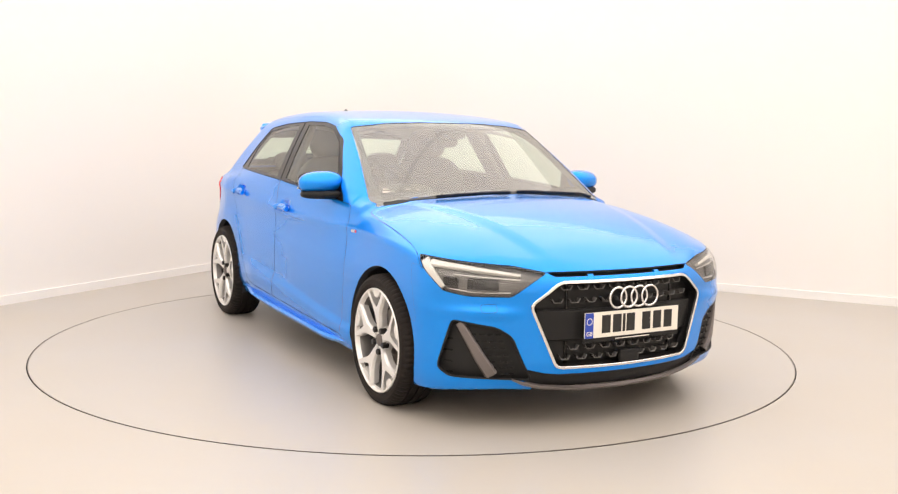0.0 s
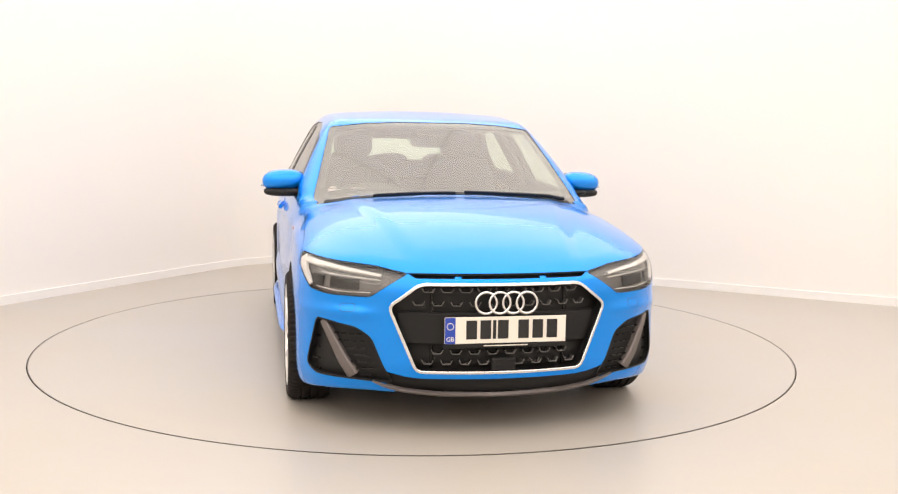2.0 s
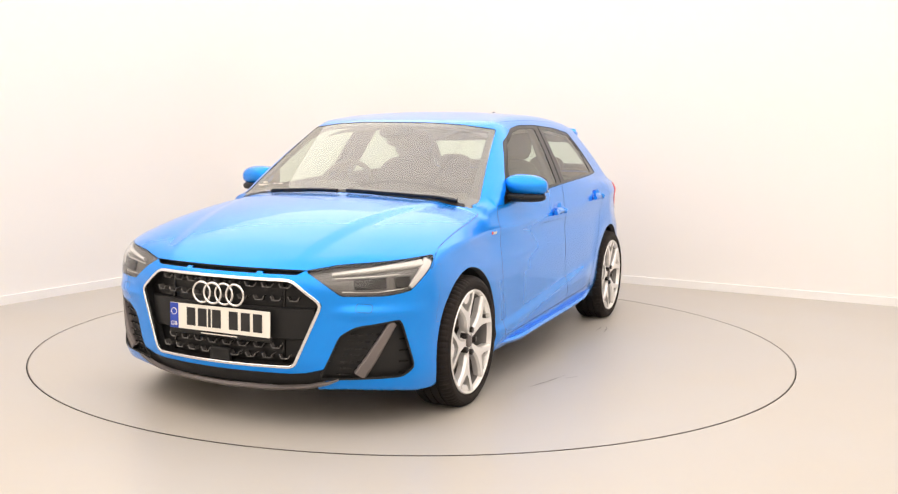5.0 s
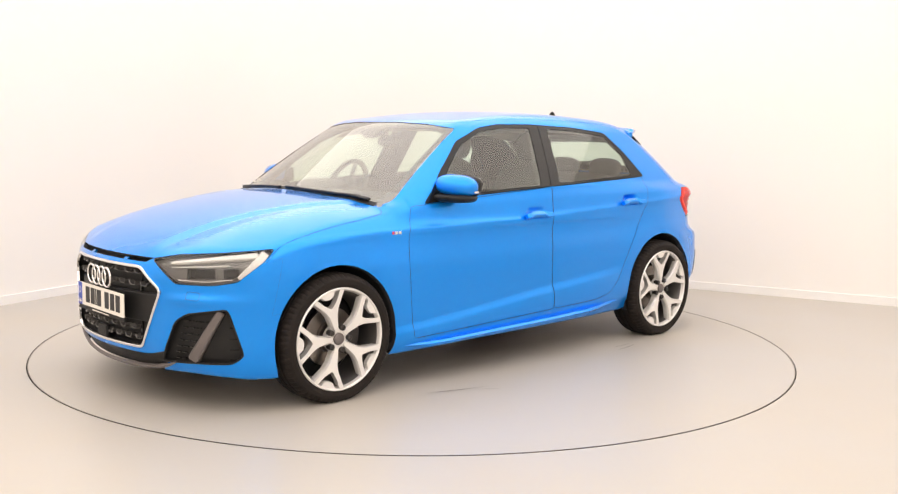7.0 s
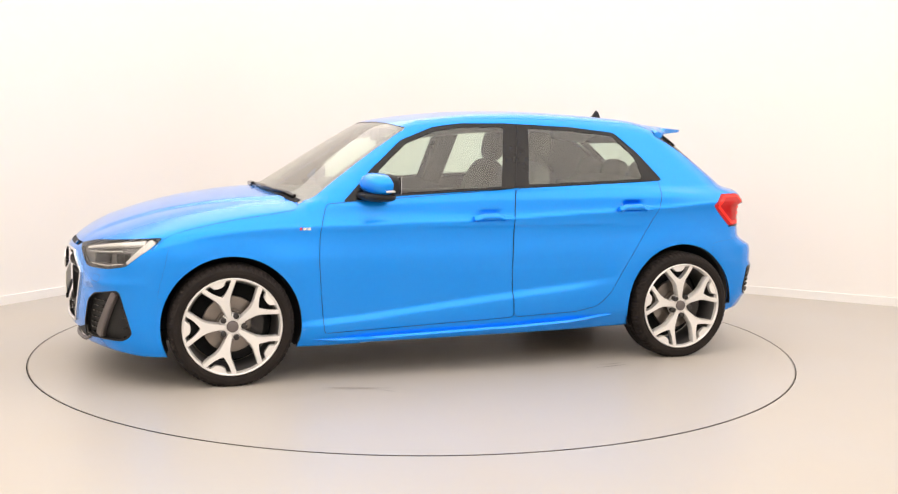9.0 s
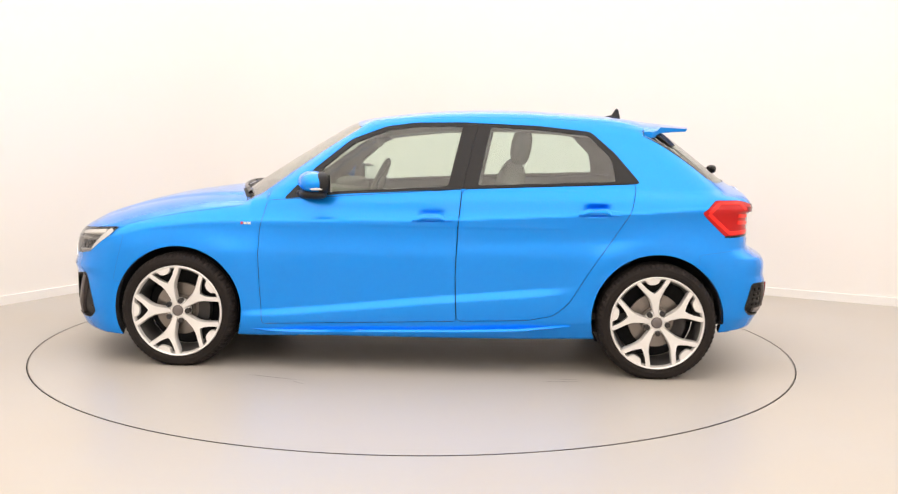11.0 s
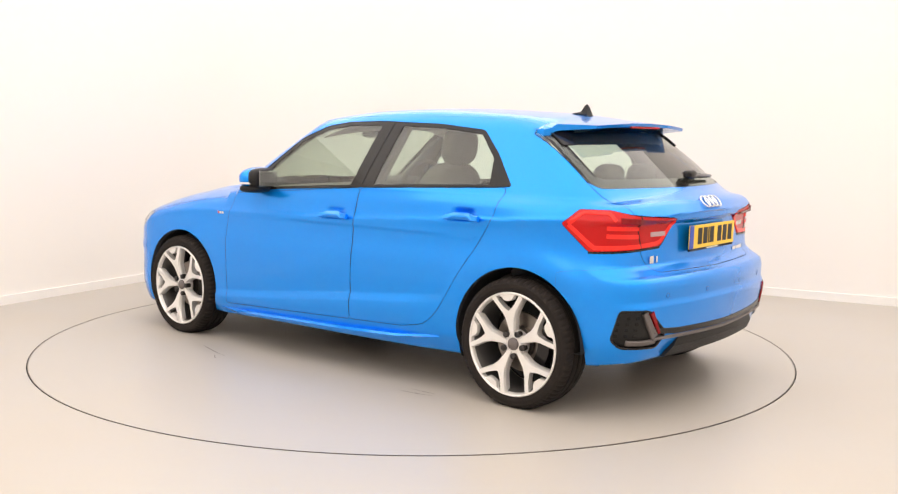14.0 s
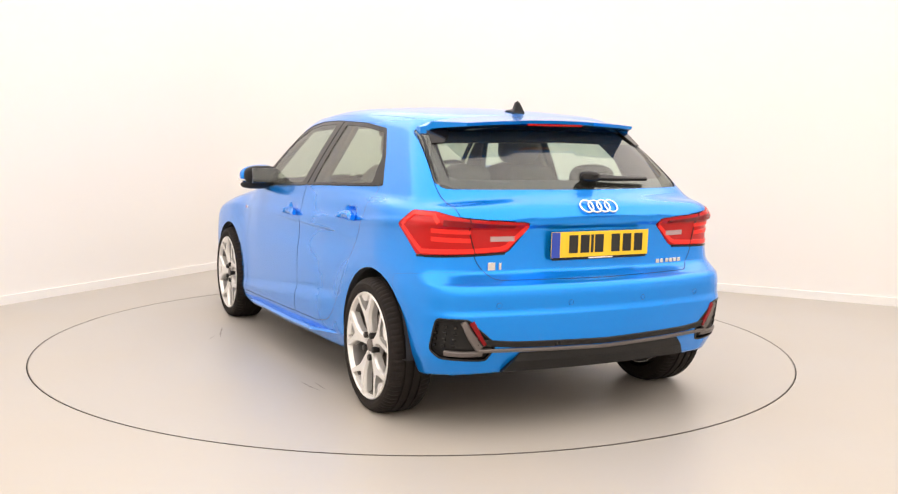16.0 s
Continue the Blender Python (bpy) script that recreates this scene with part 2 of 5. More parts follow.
NOSE = [(0.10, -0.10), (0.17, -0.05), (0.24, -0.015), (0.32, 0.0), (0.60, 0.0), (0.66, -0.012), (0.72, -0.045), (0.8, -0.10)]
TAIL = [(0.2, 0.10), (0.30, 0.05), (0.40, 0.008), (0.515, 0.0), (0.545, 0.010), (0.595, 0.008), (0.635, 0.018), (0.655, 0.055), (0.70, 0.108), (0.80, 0.114),
        (0.872, 0.114), (0.896, 0.088), (0.96, 0.112), (1.04, 0.220), (1.10, 0.32)]
CABIN = [(1.1, 0.735), (0.8, 0.768), (0.3, 0.793), (-0.25, 0.802), (-0.8, 0.79), (-1.2, 0.765), (-1.5, 0.745), (-1.8, 0.70)]
BULGE = [(2.0, 0.34), (1.5, 0.44), (1.0, 0.56)]
UNDER = [(2.1, 0.165), (1.98, 0.168), (1.9, 0.175), (1.62, 0.150), (0.9, 0.17), (-0.9, 0.19), (-1.6, 0.232), (-2.0, 0.285)]


def form(x, y, z):
    """Below zero inside the car's outer form, above zero outside, for y >= 0."""
    y = np.abs(y)
    w = z - curve(x, SHOULDER)
    arch = 0.003 * np.exp(-((np.hypot(x - 1.28, z - 0.31) - 0.40) / 0.07) ** 2) + 0.006 * np.exp(-((np.hypot(x + 1.283, z - 0.32) - 0.40) / 0.07) ** 2)
    dent = 0.038 * np.exp(-(((x + 0.085) / 0.056) ** 4 + ((z - 0.843) / 0.024) ** 4)) + 0.038 * np.exp(-(((x + 0.955) / 0.056) ** 4 + ((z - 0.887) / 0.024) ** 4))
    lean = curve(z, LEAN) * curve(x, LEAN_ALONG) - curve(z - curve(x, LOW_LINE), LOW_STEP) * curve(x, LOW_FADE)
    side = y - curve(x, HALF_WIDTH) - curve(w, SECTION) - arch + lean + dent + 0.7 * np.clip(-1.22 - x, 0, 0.3) * np.maximum(z - 0.88, 0)
    brow = 0.014 * np.exp(-((z - 0.518) / 0.026) ** 2) * np.clip((y - 0.48) / 0.12, 0, 1)
    front = (x - (2.078 + curve(z, NOSE) - 0.40 * y ** 2 + brow)) * 0.93
    rear = ((-1.952 + curve(z, TAIL) + 0.17 * y ** 2) - x) * 0.97
    top = z - curve(x, HOOD) + np.interp(x, [0.7, 1.1], [0.055, 0.09]) * y ** 2 + np.where(x > 0.9, 0.048 * (np.maximum(y - 0.5, 0) / 0.3) ** 2, 0)
    bulge = np.clip((y - curve(x, BULGE)) / 0.045, -1, 1)
    top = top + np.where(x > 0.8, 0.0055 * np.sin(bulge * math.pi / 2), 0) * np.clip((2.02 - x) / 0.15, 0, 1)
    low = smax(smax(side, rear, 0.13), front, 0.16)
    low = smax(smax(low, top, 0.045), curve(x, UNDER) - z, 0.02)
    base = curve(x, CABIN)
    cs = (y - (base - 0.47 * np.maximum(z - 0.985, 0) - 0.15 * np.minimum(z - 0.985, 0) - 0.22 * (z - 0.985) ** 2)) * 0.88
    cw = (x - (1.055 - 0.45 * y ** 2 - 1.52 * (z - 0.95) - 0.25 * (z - 0.95) ** 2)) * 0.55
    cr = z - (curve(x, ROOF) - 0.08 * y ** 2)
    ct = ((-1.73 + 0.35 * y ** 2) + 1.24 * (z - 1.04) + 0.2 * (z - 1.04) ** 2 - x) * 0.66
    cab = smax(smax(cs, ct, 0.09), smax(cr, cw, 0.03), 0.07)
    cab = np.maximum(cab, np.interp(x, [-1.45, -1.0], [0.93, 0.80]) - z)
    return -smax(-low, -cab, 0.035)


def normals(p):
    e = 0.0015
    n = np.zeros_like(p)
    for k in range(3):
        d = np.zeros(3)
        d[k] = e
        a, b = p + d, p - d
        n[:, k] = form(a[:, 0], a[:, 1], a[:, 2]) - form(b[:, 0], b[:, 1], b[:, 2])
    n[np.abs(p[:, 1]) < 1e-5, 1] = 0
    return n / np.maximum(np.linalg.norm(n, axis=1, keepdims=True), 1e-9)


def skin():
    """One half of the outer form as an even net of quads: rays run from a box round the car towards a sheet in its middle."""
    X, Y, Z = np.linspace(-2.08, 2.18, 245), np.linspace(0, 1.0, 56), np.linspace(0.03, 1.52, 124)
    key, pts, quads = {}, [], []

    def vert(i, j, k):
        c = (i, j, k)
        if c not in key:
            key[c] = len(pts)
            pts.append((X[i], Y[j], Z[k]))
        return key[c]

    nx, ny, nz = len(X) - 1, len(Y) - 1, len(Z) - 1
    for i in range(nx):
        for k in range(nz):
            quads.append((vert(i, ny, k), vert(i + 1, ny, k), vert(i + 1, ny, k + 1), vert(i, ny, k + 1))[::-1])
        for j in range(ny):
            quads.append((vert(i, j, nz), vert(i + 1, j, nz), vert(i + 1, j + 1, nz), vert(i, j + 1, nz)))
    for j in range(ny):
        for k in range(nz):
            quads.append((vert(nx, j, k), vert(nx, j + 1, k), vert(nx, j + 1, k + 1), vert(nx, j, k + 1)))
            quads.append((vert(0, j, k), vert(0, j, k + 1), vert(0, j + 1, k + 1), vert(0, j + 1, k)))
    p = np.array(pts)
    q = np.stack([np.clip(p[:, 0], -1.45, 1.5), np.zeros(len(p)), np.clip(p[:, 2], 0.40, np.interp(p[:, 0], [-1.6, -1.2, 0.6, 1.0], [0.70, 0.95, 0.95, 0.62]))], 1)
    lo, hi = np.zeros(len(p)), np.ones(len(p))
    found = np.zeros(len(p), bool)
    steps = np.linspace(0, 1, 70)
    for a, b in zip(steps[:-1], steps[1:]):
        c = p + (q - p) * b
        hit = (~found) & (form(c[:, 0], c[:, 1], c[:, 2]) < 0)
        lo[hit], hi[hit] = a, b
        found |= hit
    for _ in range(22):
        m = (lo + hi) / 2
        c = p + (q - p) * m[:, None]
        inside = form(c[:, 0], c[:, 1], c[:, 2]) < 0
        hi, lo = np.where(inside, m, hi), np.where(inside, lo, m)
    p = p + (q - p) * ((lo + hi) / 2)[:, None]
    p[np.abs(p[:, 1]) < 1e-4, 1] = 0
    return p, quads


class Net:
    """A net of faces that can be cut along lines and shared out into panels."""

    def __init__(self, p, faces):
        self.bm = bmesh.new()
        vs = [self.bm.verts.new(c) for c in p]
        for f in faces:
            self.bm.faces.new([vs[i] for i in f])
        self.verts, self.points = vs, np.array(p, float)

    def cut(self, value, mask):
        """Split faces along value(p) = 0 where mask(p) holds."""
        bm = self.bm
        verts, p = self.verts, self.points
        use = mask(p)
        val = value(p)
        val[np.abs(val) < 4e-4] = 0
        near = {}
        for i in np.nonzero(use)[0]:
            near[verts[i]] = val[i]
        edges = set()
        for v, a in near.items():
            if a < 0:
                for e in v.link_edges:
                    b = near.get(e.other_vert(v))
                    if b is not None and b > 0:
                        edges.add((e, v, a, b))
        made = []
        for e, v, a, b in sorted(edges, key=lambda r: tuple(r[1].co) + (r[3],)):
            _, nv = bmesh.utils.edge_split(e, v, a / (a - b))
            near[nv] = 0.0
            made.append(nv)
        if made:
            self.verts = self.verts + made
            self.points = np.concatenate([self.points, np.array([v.co for v in made])])
        faces = {f for v, a in near.items() if a == 0 for f in v.link_faces}
        for f in faces:
            vs = list(f.verts)
            zero = [i for i, v in enumerate(vs) if near.get(v, 1) == 0]
            if len(zero) == 2 and (zero[1] - zero[0]) % len(vs) not in (1, len(vs) - 1):
                bmesh.utils.face_split(f, vs[zero[0]], vs[zero[1]])

    def outline(self, pts, plane, where, closed=True):
        """Cut along a polygon in a projection; where(p) tells which points may be cut."""
        n = len(pts)
        for i in range(n if closed else n - 1):
            a, b = np.array(pts[i], float), np.array(pts[(i + 1) % n], float)
            d = b - a
            length = np.hypot(*d)
            d = d / length

            def value(p, a=a, d=d):
                q = plane(p) - a
                return q[:, 0] * d[1] - q[:, 1] * d[0]

            def mask(p, a=a, d=d, length=length):
                q = plane(p) - a
                s = q @ d
                return where(p) & (s > -0.035) & (s < length + 0.035) & (np.abs(q[:, 0] * d[1] - q[:, 1] * d[0]) < 0.06)

            self.cut(value, mask)


def side_plane(p):
    return p[:, [0, 2]]


def end_plane(p):
    return p[:, [1, 2]]


def top_plane(p):
    return p[:, [0, 1]]


def front_corner(p):
    return np.stack([(p[:, 1] - p[:, 0]) * 0.7071, p[:, 2]], 1)


def rear_corner(p):
    return np.stack([(p[:, 1] + p[:, 0]) * 0.7071, p[:, 2]], 1)


def inside(pts, q):
    c = np.zeros(len(q), bool)
    n = len(pts)
    for i in range(n):
        (x1, y1), (x2, y2) = pts[i], pts[(i + 1) % n]
        if y1 != y2:
            c ^= ((y1 > q[:, 1]) != (y2 > q[:, 1])) & (q[:, 0] < (x2 - x1) * (q[:, 1] - y1) / (y2 - y1) + x1)
    return c


def rounded(pts, r, n=4):
    """A polygon with its corners rounded."""
    out = []
    m = len(pts)
    for i in range(m):
        a, b, c = (np.array(pts[(i + k - 1) % m], float) for k in range(3))
        u, v = a - b, c - b
        d = min(r, 0.45 * np.hypot(*u), 0.45 * np.hypot(*v))
        s, e = b + u / np.hypot(*u) * d, b + v / np.hypot(*v) * d
        for k in range(n + 1):
            t = k / n
            out.append(tuple((1 - t) ** 2 * s + 2 * t * (1 - t) * b + t * t * e))
    return out


# outlines of the panels
DLO = rounded([(0.715, 0.914), (0.39, 0.949), (-0.25, 0.987), (-1.185, 1.027), (-1.055, 1.180), (-0.925, 1.296), (-0.64, 1.324),
               (-0.24, 1.337), (0.02, 1.332), (0.18, 1.310), (0.37, 1.236), (0.56, 1.075)], 0.02, 2)
PANE_FRONT = rounded([(0.60, 0.946), (0.39, 0.962), (-0.165, 0.996), (-0.235, 1.318), (0.01, 1.314), (0.165, 1.292), (0.345, 1.222), (0.50, 1.09)], 0.012, 2)
PANE_REAR = rounded([(-0.325, 1.005), (-1.055, 1.036), (-1.032, 1.160), (-0.912, 1.278), (-0.64, 1.306), (-0.385, 1.316)], 0.012, 2)
DOOR_FRONT = rounded([(0.80, 0.907), (0.838, 0.76), (0.846, 0.62), (0.836, 0.44), (0.822, 0.244), (-0.225, 0.284), (-0.214, 0.52), (-0.226, 0.80), (-0.243, 0.985)], 0.02, 2)
DOOR_REAR = rounded([(-0.243, 0.985), (-0.226, 0.80), (-0.214, 0.52), (-0.225, 0.284), (-0.60, 0.298), (-0.74, 0.325), (-0.82, 0.395), (-0.93, 0.575), (-1.05, 0.75),
                     (-1.135, 0.88), (-1.165, 1.025)], 0.03, 2)
WINDSCREEN = rounded([(-0.3, 0.90), (0.70, 0.90), (0.712, 0.93), (0.585, 1.305), (0.40, 1.327), (0.2, 1.337), (-0.3, 1.337)], 0.015, 2)
REAR_GLASS = rounded([(-0.3, 1.035), (0.630, 1.035), (0.655, 1.06), (0.596, 1.297), (0.51, 1.318), (-0.3, 1.315)], 0.015, 2)
TAILGATE = rounded([(-0.3, 0.655), (0.515, 0.662), (0.575, 0.73), (0.60, 0.82), (0.655, 0.93), (0.664, 1.03), (0.60, 1.30), (0.5, 1.325), (-0.3, 1.325)], 0.03, 3)
HOOD_EDGE = rounded([(2.3, -0.3), (2.3, 0.33), (2.02, 0.38), (2.02, 0.56), (1.86, 0.76), (1.66, 0.825), (1.55, 0.80), (1.45, 0.79), (1.10, 0.765), (0.945, 0.745), (0.93, 0.70), (1.02, 0.45), (1.05, 0.2), (1.055, -0.3)], 0.02, 2)
GRILLE = rounded([(-0.3, 0.652), (0.345, 0.652), (0.475, 0.553), (0.358, 0.277), (-0.3, 0.277)], 0.02, 3)
CHIN = [(-0.3, 0.250), (0.34, 0.250), (0.40, 0.256), (0.475, 0.275), (0.50, 0.235), (0.44, 0.198), (0.40, 0.05), (-0.3, 0.05)]
SLOT = [(-0.3, 0.690), (0.39, 0.690), (0.36, 0.672), (-0.3, 0.672)]


def fc(x, y, z):
    return ((y - x) * 0.7071, z)


def rc(x, y, z):
    return ((y + x) * 0.7071, z)


HEADLAMP = rounded([fc(1.975, 0.375, 0.688), fc(1.90, 0.50, 0.716), fc(1.605, 0.805, 0.747), fc(1.66, 0.81, 0.693), fc(1.78, 0.78, 0.607), fc(1.85, 0.70, 0.590), fc(1.94, 0.525, 0.588)], 0.015, 2)
VENT_FRONT = rounded([fc(1.94, 0.52, 0.418), fc(1.93, 0.60, 0.458), fc(1.847, 0.785, 0.487), fc(1.774, 0.81, 0.275), fc(1.83, 0.79, 0.240), fc(1.92, 0.66, 0.236), fc(1.98, 0.45, 0.226)], 0.02, 2)
TAILLAMP = rounded([rc(-1.525, 0.833, 0.882), rc(-1.60, 0.795, 0.948), rc(-1.69, 0.71, 0.948), rc(-1.77, 0.60, 0.920), rc(-1.847, 0.347, 0.900), rc(-1.84, 0.47, 0.775),
                    rc(-1.80, 0.60, 0.768), rc(-1.645, 0.795, 0.760)], 0.012, 2)
VENT_REAR = rounded([rc(-1.80, 0.77, 0.508), rc(-1.885, 0.66, 0.508), rc(-1.915, 0.55, 0.400), rc(-1.90, 0.60, 0.330), rc(-1.80, 0.76, 0.340), rc(-1.77, 0.79, 0.375)], 0.015, 2)
ARCH = ((1.282, 0.306, 0.346), (-1.284, 0.316, 0.345))


def cut_panels():
    p, quads = skin()
    net = Net(p, quads)

    def flank(q):
        return q[:, 1] > 0.45

    def ahead(q):
        return (q[:, 0] > 1.2)

    def behind(q):
        return (q[:, 0] < -1.2)

    for cx, cz, r in ARCH:
        net.cut(lambda q: np.hypot(q[:, 0] - cx, q[:, 2] - cz) - r, lambda q: flank(q) & (np.abs(q[:, 0] - cx) < 0.45) & (q[:, 2] < 0.75))
    for pts in (DLO, PANE_FRONT, PANE_REAR, DOOR_FRONT, DOOR_REAR):
        net.outline(pts, side_plane, flank)
    net.outline(WINDSCREEN, end_plane, lambda q: (q[:, 0] > 0.15) & (q[:, 0] < 1.15) & (q[:, 2] > 0.85))
    net.outline(REAR_GLASS, end_plane, behind)
    net.outline(TAILGATE, end_plane, behind)
    net.outline(HOOD_EDGE, top_plane, lambda q: (q[:, 2] > 0.66) & (q[:, 0] > 0.85))
    net.outline(GRILLE, end_plane, ahead)
    net.outline(CHIN, end_plane, ahead)
    net.outline(SLOT, end_plane, lambda q: q[:, 0] > 1.85)
    net.outline(HEADLAMP, front_corner, lambda q: ahead(q) & (q[:, 1] > 0.2))
    net.outline(VENT_FRONT, front_corner, lambda q: ahead(q) & (q[:, 1] > 0.2))
    net.outline(TAILLAMP, rear_corner, lambda q: behind(q) & (q[:, 1] > 0.2))
    net.outline(VENT_REAR, rear_corner, lambda q: behind(q) & (q[:, 1] > 0.2))
    net.cut(lambda q: q[:, 2] - 0.700, lambda q: (q[:, 0] > 1.9) & (q[:, 1] < 0.42) & (q[:, 2] > 0.65))
    net.cut(lambda q: q[:, 0] - 1.63, lambda q: flank(q) & (np.abs(q[:, 0] - 1.63) < 0.1) & (q[:, 2] < 0.75))
    net.cut(lambda q: q[:, 2] - (0.675 - 0.12 * (q[:, 0] + 1.6)), lambda q: (q[:, 0] < -1.5) & (q[:, 2] < 0.8) & (q[:, 1] > 0.4))
    net.cut(lambda q: q[:, 0] - (1.63 - (q[:, 2] - 0.5) * 0.25), lambda q: flank(q) & (q[:, 0] > 1.4) & (q[:, 2] < 0.75) & (q[:, 2] > 0.45))

    bm = net.bm
    bm.verts.index_update()
    P = np.array([v.co for v in bm.verts])
    F = [[v.index for v in f.verts] for f in bm.faces]
    C = np.array([P[f].mean(0) for f in F])
    bm.free()
    N = normals(P)
    NC = normals(C)
    lab = np.full(len(F), "body", dtype=object)
    x, y, z = C.T
    sp, ep, tp, fp, rp = side_plane(C), end_plane(C), top_plane(C), front_corner(C), rear_corner(C)
    fl = (y > 0.45) & (NC[:, 1] > 0.25)
    lab[(x > 1.2) & (z < 0.70)] = "front_bumper"
    lab[(x > 1.2) & (x < 1.63 - (z - 0.5) * 0.25) & (z > 0.45) & (y > 0.45)] = "body"
    lab[(x < -1.45) & (z < 0.675 - 0.12 * (x + 1.6)) & (np.hypot(x + 1.284, z - 0.316) > 0.34)] = "rear_bumper"
    lab[(x > -1.5) & (x < -1.2) & (y > 0.45)] = "body"
    lab[inside(HOOD_EDGE, tp) & (z > 0.69) & (x > 0.85) & (NC[:, 2] > 0.2)] = "bonnet"
    lab[fl & inside(DOOR_FRONT, sp)] = "door_front"
    lab[fl & inside(DOOR_REAR, sp)] = "door_rear"
    lab[(y > 0.45) & (NC[:, 1] > 0.02) & inside(DLO, sp)] = "window_trim"
    lab[fl & inside(PANE_FRONT, sp)] = "pane_front"
    lab[fl & inside(PANE_REAR, sp)] = "pane_rear"
    lab[(x > 0.15) & (x < 1.12) & (z > 0.88) & inside(WINDSCREEN, ep) & (NC[:, 0] > 0.30) & (lab == "body")] = "windscreen"
    lab[(x < -1.2) & inside(TAILGATE, ep) & (NC[:, 0] < -0.1)] = "tailgate"
    lab[(x < -1.2) & inside(REAR_GLASS, ep) & (NC[:, 0] < -0.1)] = "rear_glass"
    lab[(x > 1.5) & inside(GRILLE, ep)] = "grille"
    lab[(x > 1.5) & inside(CHIN, ep)] = "chin"
    lab[(x > 1.9) & inside(SLOT, ep) & (lab != "bonnet")] = "slot"
    lab[(x > 1.5) & (y > 0.3) & inside(HEADLAMP, fp) & (NC[:, 1] > -0.1)] = "headlamp"
    lab[(x > 1.6) & (y > 0.3) & inside(VENT_FRONT, fp)] = "vent_front"
    lab[(x < -1.4) & (y > 0.3) & inside(TAILLAMP, rp)] = "taillamp"
    lab[(x < -1.6) & (y > 0.3) & inside(VENT_REAR, rp)] = "vent_rear"
    for cx, cz, r in ARCH:
        lab[(np.hypot(x - cx, z - cz) < r) & (y > 0.45)] = "arch"
    lab[(NC[:, 2] < -0.8) & (z < 0.4)] = "under"
    return P, N, F, lab


SKIN_P, SKIN_N, SKIN_F, SKIN_L = cut_panels()


def panel_mesh(name, keep, mat, mirror="both", gap=0.0016, depth=0.014, sink=0.0, lip=None):
    """A panel of the skin with turned-in edges. mirror: 'left', 'right' or 'both' halves."""
    faces = [f for f, l in zip(SKIN_F, SKIN_L) if l in keep]
    ids = sorted({i for f in faces for i in f})
    at = {i: k for k, i in enumerate(ids)}
    p, n = SKIN_P[ids].copy(), SKIN_N[ids]
    faces = [[at[i] for i in f] for f in faces]
    count = {}
    for f in faces:
        for a, b in zip(f, f[1:] + f[:1]):
            count[(a, b)] = 1
    rim = [(a, b) for (a, b) in count if (b, a) not in count]
    if mirror == "both":
        rim = [(a, b) for a, b in rim if not (abs(p[a, 1]) < 1e-5 and abs(p[b, 1]) < 1e-5)]
    edge = {i for e in rim for i in e}
    pull = np.zeros_like(p)
    for f in faces:
        c = p[f].mean(0)
        for i in f:
            if i in edge:
                d = c - p[i]
                pull[i] += d / max(np.linalg.norm(d), 1e-6)
    for i in edge:
        d = pull[i] - n[i] * (pull[i] @ n[i])
        d = d / max(np.linalg.norm(d), 1e-6) * gap
        if abs(p[i, 1]) < 1e-5:
            d[1] = 0
        p[i] += d
    p = p - n * sink
    verts, nors, fs = list(p), list(n), [tuple(f) for f in faces]
    low = {}
    for i in sorted(edge):
        low[i] = len(verts)
        verts.append(p[i] - n[i] * depth)
        nors.append(n[i])
    fs += [(b, a, low[a], low[b]) for a, b in rim]
    verts, nors = np.array(verts), np.array(nors)
    flip = np.array([1, -1, 1])
    if mirror == "right":
        verts, nors = verts * flip, nors * flip
        fs = [f[::-1] for f in fs]
    elif mirror == "both":
        k = len(verts)
        mid = {i for i in range(k) if abs(verts[i, 1]) < 1e-5}
        other, extra = {}, []
        for i in range(k):
            if i in mid:
                other[i] = i
            else:
                other[i] = k + len(extra)
                extra.append(i)
        fs = fs + [tuple(other[i] for i in f)[::-1] for f in fs]
        verts = np.concatenate([verts, verts[extra] * flip])
        nors = np.concatenate([nors, nors[extra] * flip])
    me = bpy.data.meshes.new(name)
    me.from_pydata([tuple(map(float, v)) for v in verts], [], [tuple(map(int, f)) for f in fs])
    me.materials.append(mat)
    me.materials.append(lip or mat)
    for q in me.polygons:
        q.use_smooth = True
        q.material_index = 1 if (q.index % (len(fs) // (2 if mirror == "both" else 1))) >= len(faces) else 0
    me.validate()
    me.normals_split_custom_set_from_vertices([tuple(map(float, v)) for v in nors])
    return me


def panel(name, keep, mat, parent, label="", **kw):
    keep = (keep,) if isinstance(keep, str) else keep
    ob = new(name, panel_mesh(name, keep, mat, **kw))
    ob.parent = parent
    return tagged(ob, label)


